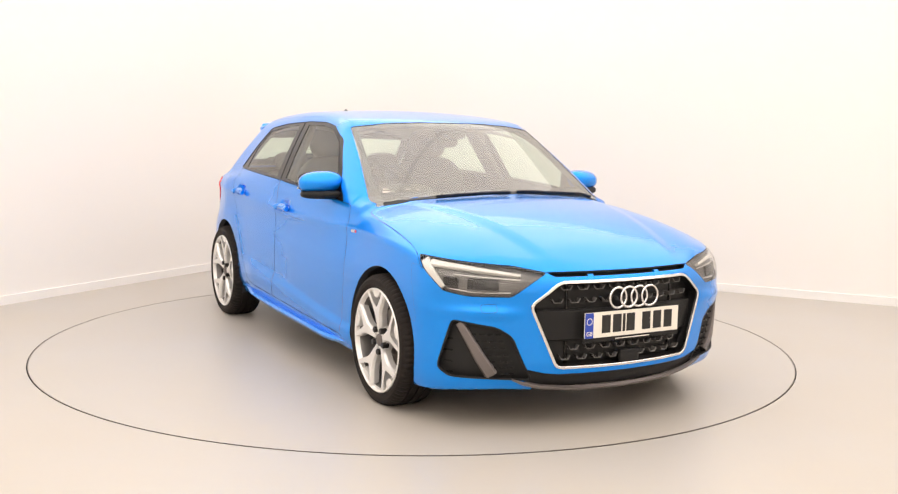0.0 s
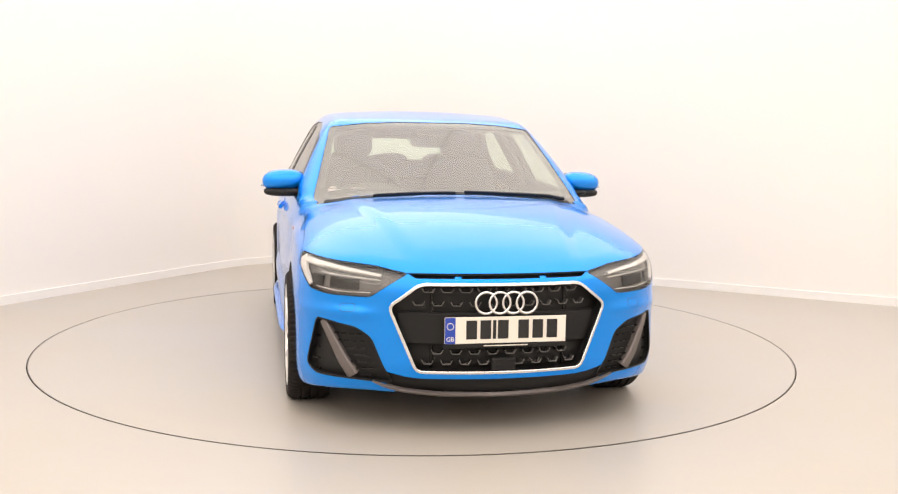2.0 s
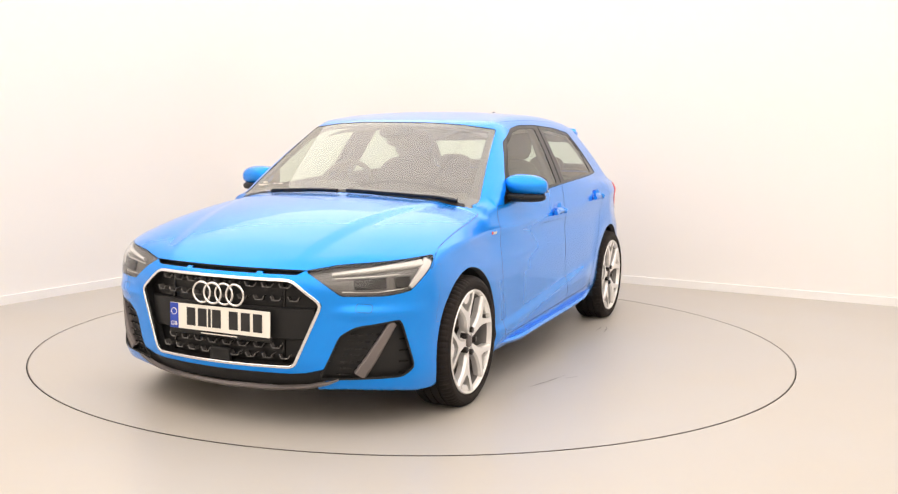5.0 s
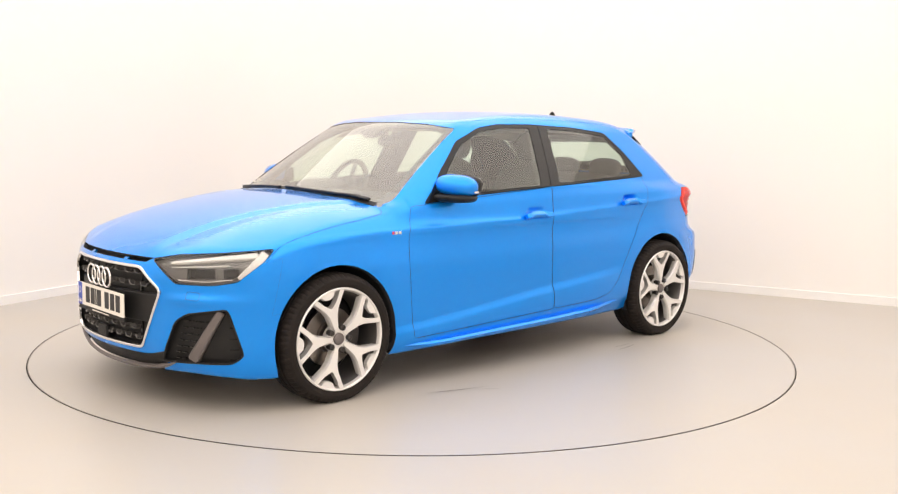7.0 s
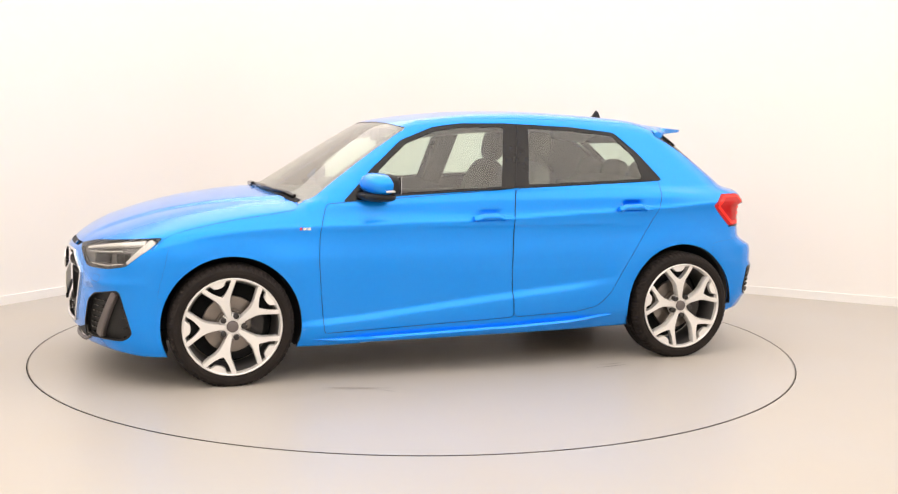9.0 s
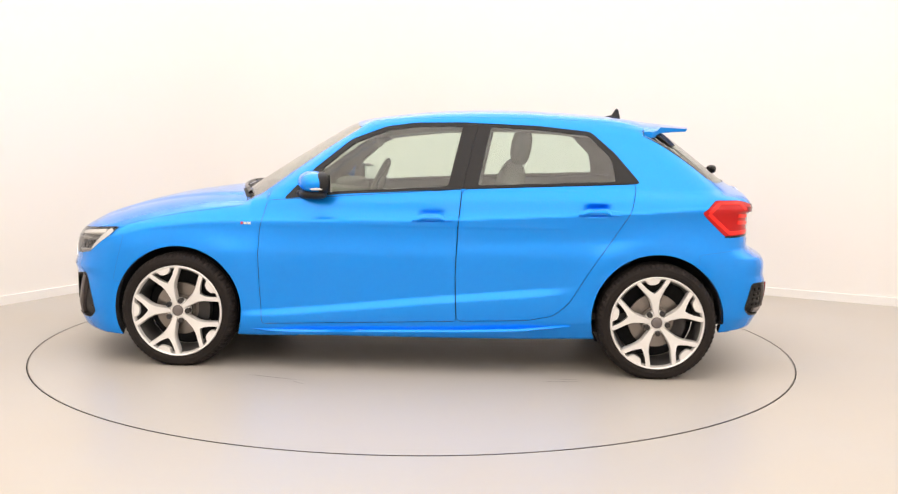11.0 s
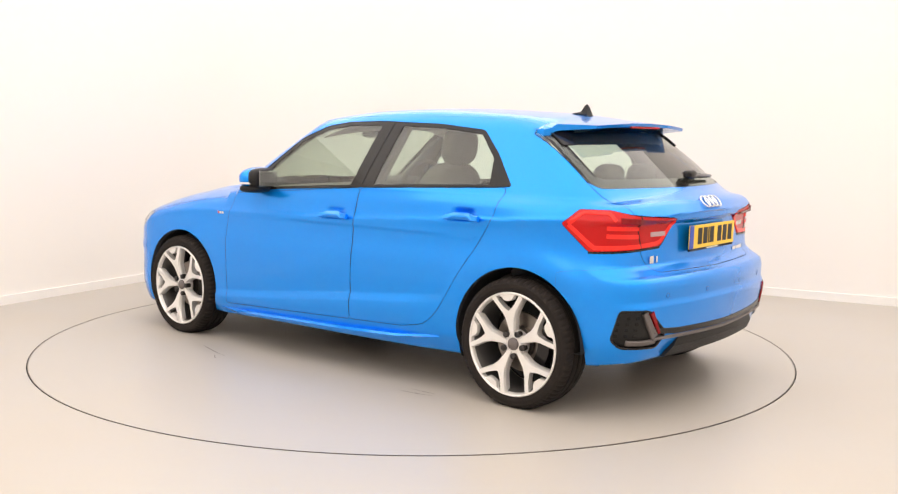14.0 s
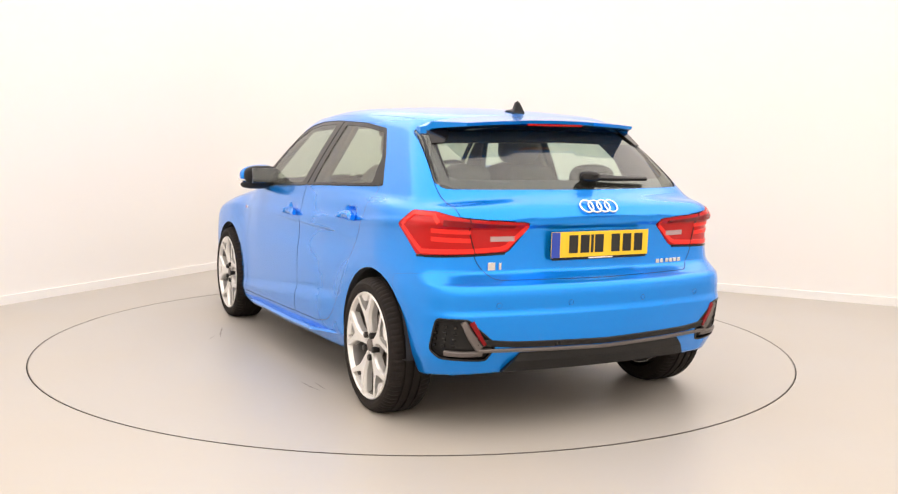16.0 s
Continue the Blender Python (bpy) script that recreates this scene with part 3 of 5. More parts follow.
# ---------------------------------------------------------------- car materials
PAINT = material("blue_metallic_paint", (0.002, 0.272, 0.94), 0.25, 0.58, coat=0.65, coat_rough=0.012, spec=0.2, var=0.05, var_scale=3.0, var_to=(0.005, 0.21, 0.74), fine=0.04, fine_scale=1500)
PAINT.node_tree.nodes["Principled BSDF"].inputs["Coat IOR"].default_value = 1.44
BLACK = material("gloss_black_trim", (0.010, 0.009, 0.009), 0.16, spec=0.3, var=0.2, var_scale=20)
PLASTIC = material("textured_black_plastic", (0.011, 0.0105, 0.0105), 0.5, spec=0.3, var=0.3, var_scale=30, bump=0.1, bump_scale=600)
RUBBER = material("tyre_rubber", (0.014, 0.0105, 0.009), 0.75, spec=0.22, var=0.35, var_scale=14, var_to=(0.022, 0.018, 0.016), bump=0.12, bump_scale=220)
GREY = material("satin_grey_trim", (0.16, 0.14, 0.135), 0.42, 0.4, var=0.15, var_scale=25)
CHROME = material("satin_chrome", (0.80, 0.79, 0.78), 0.16, 1.0, var=0.1, var_scale=20, rough_var=0.06)
DARK = material("dark_body_shell", (0.012, 0.012, 0.013), 0.8, var=0.2, var_scale=10)
CLEAR = glass("clear_glass", (0.80, 0.90, 0.82), 0.085, 0.05)
# strongest painted haze, standing in for the ceiling mirrored in the screen
SCREEN = glass("laminated_screen_glass", (0.72, 0.82, 0.70), 0.16, 0.19)
REAR_SCREEN = glass("tinted_rear_glass", (0.76, 0.86, 0.77), 0.09, 0.025)
LENS = glass("clear_lens", (0.95, 0.95, 0.95), 0.05)
RED = material("red_lamp_lens", (0.50, 0.005, 0.006), 0.12, spec=0.3, var=0.2, var_scale=30, var_to=(0.34, 0.004, 0.005))
RED_BRIGHT = material("bright_red_lens", (0.92, 0.030, 0.022), 0.15, spec=0.3, var=0.1, var_scale=60)
REFLECTOR = material("dark_red_reflector_and_shade", (0.22, 0.003, 0.006), 0.2, spec=0.3, var=0.2, var_scale=80)
WHITE_LENS = material("pale_reverse_lens", (0.45, 0.30, 0.30), 0.15, coat=1.0, var=0.1, var_scale=60)
SILVER = material("silver_alloy", (0.81, 0.795, 0.775), 0.30, 0.46, coat=0.4, var=0.1, var_scale=12, var_to=(0.69, 0.675, 0.655), rough_var=0.08)
# rim silver darkened in its colour for the shade behind the spokes
SHADED_ALLOY = material("shaded_rim_barrel", (0.20, 0.19, 0.185), 0.45, 0.8, var=0.2, var_scale=20)
DISC = material("brake_steel", (0.24, 0.215, 0.195), 0.38, 1.0, var=0.3, var_scale=25, var_to=(0.25, 0.20, 0.17))
BOLT = material("dark_bolt_steel", (0.045, 0.042, 0.042), 0.35, 0.7, var=0.2, var_scale=60)
LAMP_DARK = material("lamp_housing_grey", (0.14, 0.132, 0.125), 0.30, 0.4, var=0.3, var_scale=20)
LAMP_WHITE = material("light_guide_white", (0.66, 0.64, 0.60), 0.18, coat=1.0, var=0.05, var_scale=30)
PLATE_WHITE = material("plate_white", (0.82, 0.78, 0.70), 0.35, coat=0.3, var=0.05, var_scale=20)
PLATE_YELLOW = material("plate_yellow", (0.93, 0.58, 0.012), 0.35, coat=0.3, var=0.05, var_scale=20)
PLATE_BLUE = material("plate_blue", (0.02, 0.06, 0.42), 0.4, var=0.05, var_scale=20)
INK = material("plate_ink", (0.012, 0.011, 0.011), 0.5, var=0.1, var_scale=40)
CLOTH = material("dark_grey_seat_cloth", (0.11, 0.102, 0.095), 0.85, var=0.3, var_scale=25)
TRIM_IN = material("dark_cabin_plastic", (0.10, 0.092, 0.085), 0.6, var=0.25, var_scale=12)
LINING = material("pale_roof_lining", (0.60, 0.57, 0.53), 0.9, var=0.15, var_scale=20, bump=0.1, bump_scale=500)
MIRROR = material("mirror_glass", (0.75, 0.77, 0.78), 0.02, 1.0)
CUP = material("grey_gloss_plastic", (0.09, 0.085, 0.082), 0.22, coat=0.5, var=0.2, var_scale=40)
BADGE_RED = material("badge_red", (0.6, 0.01, 0.015), 0.3)


# ---------------------------------------------------------------- helpers on the car's surface
def hits(o, d):
    """Where rays from points o along d first meet the outer form, and the normals there."""
    o, d = np.atleast_2d(np.array(o, float)), np.array(d, float)
    d = d / np.linalg.norm(d)
    lo, hi, found = np.zeros(len(o)), np.full(len(o), 3.0), np.zeros(len(o), bool)
    steps = np.linspace(0, 3.0, 240)
    for a, b in zip(steps[:-1], steps[1:]):
        c = o + d * b
        hit = (~found) & (form(c[:, 0], c[:, 1], c[:, 2]) < 0)
        lo[hit], hi[hit] = a, b
        found |= hit
    for _ in range(20):
        m = (lo + hi) / 2
        c = o + d * m[:, None]
        ins = form(c[:, 0], c[:, 1], c[:, 2]) < 0
        hi, lo = np.where(ins, m, hi), np.where(ins, lo, m)
    c = o + d * ((lo + hi) / 2)[:, None]
    n = normals(c)
    return c, n


def on_front(yz):
    return hits([(2.6, y, z) for y, z in yz], (-1, 0, 0))


def on_rear(yz):
    return hits([(-2.6, y, z) for y, z in yz], (1, 0, 0))


def on_side(xz):
    return hits([(x, 1.5, z) for x, z in xz], (0, -1, 0))


def on_top(xy):
    return hits([(x, y, 2.0) for x, y in xy], (0, 0, -1))


def on_front_corner(sz):
    return hits([(-s * 0.7071 + 2.2 * 0.7071, s * 0.7071 + 2.2 * 0.7071 , z) for s, z in sz], (-1, -1, 0))


def on_rear_corner(sz):
    return hits([(s * 0.7071 - 2.2 * 0.7071, s * 0.7071 + 2.2 * 0.7071, z) for s, z in sz], (1, -1, 0))


def along(pts, n):
    """n points at even steps along a polyline."""
    p = np.array(pts, float)
    d = np.r_[0, np.cumsum(np.linalg.norm(np.diff(p, axis=0), axis=1))]
    t = np.linspace(0, d[-1], n)
    return [tuple(np.interp(t, d, p[:, k])[i] for k in range(p.shape[1])) for i in range(n)]


def sweep(pts, nor, w, h, closed=False, lift=0.0, bm=None, taper=None):
    """A bar with chamfered edges along points: w wide across the surface, h high along its normal."""
    p, n = np.array(pts, float), np.array(nor, float)
    bm = bm or bmesh.new()
    k = len(p)
    rings = []
    for i in range(k):
        a, b = (p[(i - 1) % k], p[(i + 1) % k]) if closed else (p[max(i - 1, 0)], p[min(i + 1, k - 1)])
        t = (b - a) / max(np.linalg.norm(b - a), 1e-9)
        s = np.cross(n[i], t)
        s = s / max(np.linalg.norm(s), 1e-9)
        u = np.cross(t, s)
        ww = (w if taper is None else w * taper[i]) / 2
        c = min(ww, h) * 0.3
        prof = ((-ww, 0), (ww, 0), (ww, h - c), (ww - c, h), (-ww + c, h), (-ww, h - c))
        rings.append([bm.verts.new(Vector(p[i] + s * q + u * (r + lift))) for q, r in prof])
    m = 6
    for i in range(k if closed else k - 1):
        a, b = rings[i], rings[(i + 1) % k]
        for j in range(m):
            bm.faces.new((a[j], a[(j + 1) % m], b[(j + 1) % m], b[j]))
    if not closed:
        bm.faces.new(rings[0][::-1])
        bm.faces.new(rings[-1])
    bmesh.ops.recalc_face_normals(bm, faces=bm.faces)
    return bm


def flipped(bm):
    bmesh.ops.scale(bm, vec=(1, -1, 1), verts=bm.verts)
    bmesh.ops.reverse_faces(bm, faces=bm.faces)
    return bm


def torus(r, t, n=40, m=10, flat=1.0):
    bm = bmesh.new()
    rows = []
    for i in range(n):
        a = 2 * math.pi * i / n
        rows.append([bm.verts.new(((r + t * math.cos(2 * math.pi * j / m)) * math.cos(a), (r + t * math.cos(2 * math.pi * j / m)) * math.sin(a), t * flat * math.sin(2 * math.pi * j / m))) for j in range(m)])
    for i in range(n):
        for j in range(m):
            bm.faces.new((rows[i][j], rows[(i + 1) % n][j], rows[(i + 1) % n][(j + 1) % m], rows[i][(j + 1) % m]))
    return bm


def lathe(profile, n=64):
    """A surface of revolution round z from (r, z) pairs."""
    bm = bmesh.new()
    rows = [[bm.verts.new((r * math.cos(2 * math.pi * i / n), r * math.sin(2 * math.pi * i / n), z)) for i in range(n)] for r, z in profile]
    for a, b in zip(rows[:-1], rows[1:]):
        for i in range(n):
            bm.faces.new((a[i], a[(i + 1) % n], b[(i + 1) % n], b[i]))
    bmesh.ops.recalc_face_normals(bm, faces=bm.faces)
    return bm


def blob(sx, sy, sz, at, power=2.6, n=20, m=14, turn=None):
    """A rounded box (superellipsoid)."""
    bm = bmesh.new()

    def sg(v, e):
        return math.copysign(abs(v) ** e, v)

    e = 2.0 / power
    rows = []
    for j in range(m + 1):
        v = -math.pi / 2 + math.pi * j / m
        rows.append([bm.verts.new((sx / 2 * sg(math.cos(v), e) * sg(math.cos(2 * math.pi * i / n), e), sy / 2 * sg(math.cos(v), e) * sg(math.sin(2 * math.pi * i / n), e), sz / 2 * sg(math.sin(v), e))) for i in range(n)])
    for a, b in zip(rows[:-1], rows[1:]):
        for i in range(n):
            bm.faces.new((a[i], a[(i + 1) % n], b[(i + 1) % n], b[i]))
    bmesh.ops.remove_doubles(bm, verts=bm.verts, dist=1e-5)
    if turn:
        bmesh.ops.transform(bm, matrix=turn, verts=bm.verts)
    bmesh.ops.translate(bm, vec=at, verts=bm.verts)
    bmesh.ops.recalc_face_normals(bm, faces=bm.faces)
    return bm


# ---------------------------------------------------------------- the car: panels
CAR = tagged(new("car"), "bright blue five-door hatchback car with silver five-spoke alloy wheels", "car")
panel("body", ("body",), PAINT, CAR, "glossy blue wings, sills, pillars and roof", gap=0.0006, depth=0.03, lip=DARK)
BUMPER = panel("front_bumper", "front_bumper", PAINT, CAR, "glossy blue bumper skin", gap=0.0004, depth=0.045, lip=PLASTIC)
REAR_BUMPER = panel("rear_bumper", "rear_bumper", PAINT, CAR, "glossy blue bumper skin", gap=0.0004, depth=0.03, lip=DARK)
BONNET = panel("bonnet", "bonnet", PAINT, CAR, "glossy blue bonnet", gap=0.003, lip=DARK)
TAILGATE_OB = panel("tailgate", "tailgate", PAINT, CAR, "glossy blue tailgate", gap=0.004, lip=DARK)
DOORS = {}
for s in ("left", "right"):
    for d in ("front", "rear"):
        DOORS[d, s] = panel("door", "door_" + d, PAINT, CAR, "closed glossy blue %s door" % d, mirror=s, gap=0.003, lip=DARK)
        panel("window_pane", "pane_" + d, CLEAR, DOORS[d, s], "lightly tinted side glass", mirror=s, gap=0.0, depth=0.004, sink=0.006)
    panel("window_trim", "window_trim", BLACK, CAR, "black window surround and pillar cover", mirror=s, gap=0.0, depth=0.012, sink=0.003)
panel("windscreen", "windscreen", SCREEN, CAR, "laminated windscreen", gap=0.0, depth=0.005, sink=0.003)
panel("rear_window", "rear_glass", REAR_SCREEN, TAILGATE_OB, "heated rear window glass", gap=0.0, depth=0.005, sink=0.004)
panel("inner_shell", ("body", "door_front", "door_rear", "bonnet", "tailgate", "front_bumper", "rear_bumper", "slot"), DARK, CAR, "dark inner shell", gap=0.0, depth=0.002, sink=0.034)
panel("grille_backing", "grille", PLASTIC, CAR, "black honeycomb grille backing", gap=-0.01, depth=0.004, sink=0.050)
panel("lower_intake", "chin", PLASTIC, CAR, "black lower air intake", gap=0.001, depth=0.02, sink=0.014)

# black borders printed on the glass edges
WS_EDGE = along([(0.0, 1.325), (0.30, 1.322), (0.50, 1.310), (0.572, 1.298), (0.645, 1.05), (0.662, 0.985)], 40)
for sgn in (1, -1):
    c, n = on_front([(y, z) for y, z in WS_EDGE])
    bm = sweep(c, n, 0.032, 0.0016, lift=-0.0055)
    part("windscreen_border", bm if sgn > 0 else flipped(bm), BLACK, CAR, "black printed glass edge")
c, n = on_front(along([(0.645, 0.958), (0.4, 0.964), (0, 0.968), (-0.4, 0.964), (-0.645, 0.958)], 40))
part("windscreen_base_band", sweep(c, n, 0.06, 0.0016, lift=-0.0057), BLACK, CAR, "black printed glass edge")
RG_EDGE = along([(0.0, 1.058), (0.57, 1.058), (0.620, 1.078), (0.598, 1.19), (0.570, 1.285)], 36)
for sgn in (1, -1):
    c, n = on_rear(RG_EDGE)
    bm = sweep(c, n, 0.060, 0.0016, lift=-0.0065)
    part("rear_window_border", bm if sgn > 0 else flipped(bm), BLACK, TAILGATE_OB, "black printed glass edge")
c, n = on_rear(along([(0.575, 1.262), (0, 1.272), (-0.575, 1.262)], 30))
part("rear_window_band", sweep(c, n, 0.095, 0.0016, lift=-0.0067), BLACK, TAILGATE_OB, "black printed band under the spoiler")


# ---------------------------------------------------------------- underbody and wheel housings
def wheel_housing(cx, cz, r, sgn):
    bm = bmesh.new()
    n = 40
    out, mid = [], []
    for i in range(n + 1):
        a = math.radians(-28 + 236 * i / n)
        x, z = cx + r * math.cos(a), cz + r * math.sin(a)
        z = max(z, 0.30 if cx < 0 and x < cx else 0.19)
        out.append(bm.verts.new((x, sgn * 0.822, z)))
        mid.append(bm.verts.new((x, sgn * 0.46, z)))
    for i in range(n):
        bm.faces.new((out[i], out[i + 1], mid[i + 1], mid[i]))
    bm.faces.new(mid)
    part("wheel_housing", bm, DARK, CAR, "dark wheel arch liner", smooth=False)


for cx, cz, r in ARCH:
    for sgn in (1, -1):
        wheel_housing(cx, cz, r + 0.003, sgn)
bm = box_bm(3.25, 0.96, 0.06, (0.15, 0, 0.20), 0.02)
for sgn in (1, -1):
    box_bm(1.42, 0.36, 0.05, (0.10, sgn * 0.63, 0.218), 0.015, bm=bm)
box_bm(0.30, 1.2, 0.05, (1.75, 0, 0.20), 0.02, bm=bm)
box_bm(0.26, 1.10, 0.06, (-1.72, 0, 0.345), 0.02, bm=bm)
part("underbody", bm, DARK, CAR, "dark underbody tray")


# ---------------------------------------------------------------- wheels
def spoke_outline(sign=1):
    tip_o, tip_i = math.radians(23.0), math.radians(17.6)
    half = [(0.038, 0.0150), (0.080, 0.0205), (0.122, 0.0285), (0.150, 0.0420), (0.236 * math.cos(tip_o), 0.236 * math.sin(tip_o)),
            (0.240 * math.cos(tip_i), 0.240 * math.sin(tip_i)), (0.190, 0.044), (0.172, 0.025), (0.160, 0.010)]
    return half + [(0.158, 0.0)] + [(u, -v) for u, v in half[::-1]]


def filler_outline():
    a = math.radians(13.2)
    half = [(0.242 * math.cos(a), 0.242 * math.sin(a)), (0.226, 0.041), (0.208, 0.028), (0.203, 0.012)]
    return half + [(u, -v) for u, v in half[::-1]]


def add_plate(bm, outline, top, depth, turn, dish):
    """A plate on an outline, whose face rises with the distance from the hub; narrower above for slanted flanks."""
    m = Matrix.Rotation(turn, 4, "Z")
    cu = sum(u for u, v in outline) / len(outline)
    rings = []
    for k, (grow, drop) in enumerate(((1.0, depth), (1.0, 0.013), (0.975, 0.0))):
        ring = []
        for u, v in outline:
            r = math.hypot(u, v)
            z = top - dish * max(0, 1 - r / 0.23) ** 1.4 - drop
            if k == 2:
                shift = 0.0052
                u2, v2 = u, v - math.copysign(min(shift, abs(v)), v) if abs(v) > 1e-6 else v
                u2 = u2 + (0.0015 if u2 < cu else -0.0)
            else:
                u2, v2 = u, v
            ring.append(bm.verts.new(m @ Vector((u2, v2, z))))
        rings.append(ring)
    n = len(outline)
    for a, b in zip(rings[:-1], rings[1:]):
        for i in range(n):
            bm.faces.new((a[i], a[(i + 1) % n], b[(i + 1) % n], b[i]))
    f = bm.faces.new(rings[-1])
    bmesh.ops.triangulate(bm, faces=[f])


def wheel_rim_bm():
    bm = bmesh.new()
    for i in range(5):
        a = 2 * math.pi * i / 5
        add_plate(bm, spoke_outline(), 0.0, 0.040, a, 0.022)
        add_plate(bm, filler_outline(), -0.004, 0.022, a, 0.0)
    bmesh.ops.recalc_face_normals(bm, faces=bm.faces)
    add_bm(bm, lathe([(0.226, -0.030), (0.234, -0.006), (0.237, -0.001), (0.243, 0.001), (0.247, -0.003), (0.247, -0.016)], 96))
    add_bm(bm, lathe([(0.012, -0.022), (0.045, -0.022), (0.062, -0.030), (0.066, -0.045), (0.066, -0.06)], 40))
    return bm


TYRE = [(0.243, -0.010), (0.252, -0.001), (0.266, 0.0035), (0.283, 0.0025), (0.296, -0.006), (0.303, -0.017), (0.3075, -0.030), (0.309, -0.052), (0.302, -0.053), (0.302, -0.060),
        (0.309, -0.061), (0.3095, -0.092), (0.302, -0.093), (0.302, -0.101), (0.3095, -0.102), (0.309, -0.132), (0.302, -0.133), (0.302, -0.140), (0.309, -0.141),
        (0.3075, -0.170), (0.302, -0.186), (0.290, -0.198), (0.265, -0.203), (0.235, -0.195)]


def wheel(m, phase):
    w = part("wheel", wheel_rim_bm(), SILVER, CAR, "silver alloy wheel with five forked spokes", at=m @ Matrix.Rotation(phase, 4, "Z"))
    turn = m @ Matrix.Rotation(phase, 4, "Z")
    bm = lathe([(0.243 + (r - 0.243) * 1.04, z) for r, z in TYRE], 216)
    bm.verts.index_update()
    for v in bm.verts:
        if v.index % 3 == 0 and math.hypot(v.co.x, v.co.y) > 0.296 and not -0.15 < v.co.z < -0.05:
            v.co.x, v.co.y = v.co.x * 0.986, v.co.y * 0.986      # shoulder blocks
        q = turn @ v.co
        if q.z < 0.0005:
            q.z = 0.0005                                           # the foot stands flat under the load
            v.co = turn.inverted() @ q
    part("tyre", bm, RUBBER, w, "low black tyre with grooved tread", smooth=False)
    # barrel of the same rim, its shade put into the colour
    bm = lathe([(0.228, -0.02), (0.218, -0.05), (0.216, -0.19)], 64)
    part("rim_barrel", bm, SHADED_ALLOY, w, smooth=True)
    part("brake_disc", lathe([(0.02, -0.075), (0.075, -0.075), (0.078, -0.092), (0.142, -0.092), (0.142, -0.112), (0.05, -0.112)], 56), DISC, w, "bare steel brake disc")
    bm = bmesh.new()
    prism(bm, rounded([(0.085, -0.075), (0.150, -0.070), (0.163, 0.0), (0.150, 0.070), (0.085, 0.075), (0.10, 0.0)], 0.02, 3), -0.125, -0.078)
    bmesh.ops.recalc_face_normals(bm, faces=bm.faces)
    part("brake_caliper", bm, BOLT, w, "dark brake caliper", at=Matrix.Rotation(-phase + math.pi * 0.93, 4, "Z"))
    bm = lathe([(0.0, -0.2), (0.21, -0.2), (0.21, -0.185)], 48)
    part("back_plate", bm, DARK, w)
    bm = lathe([(0.0, -0.012), (0.024, -0.0125), (0.029, -0.016), (0.030, -0.024)], 32)
    part("hub_cap", bm, GREY, w, "grey hub cap", smooth=True)
    for i in range(5):
        a = 2 * math.pi * (i + 0.5) / 5
        bm = lathe([(0.0, 0.0), (0.011, -0.001), (0.0145, -0.004), (0.0145, -0.035)], 12)
        part("wheel_bolt", bm, BOLT, w, at=Matrix.Translation((0.056 * math.cos(a), 0.056 * math.sin(a), -0.004)))
    return w


for x, ph in ((1.282, 0.0), (-1.282, -0.19)):
    wheel(pose(x, 0.864, 0.3022, -90), ph)
    wheel(pose(x, -0.864, 0.3022, 90), 0.35 + ph)


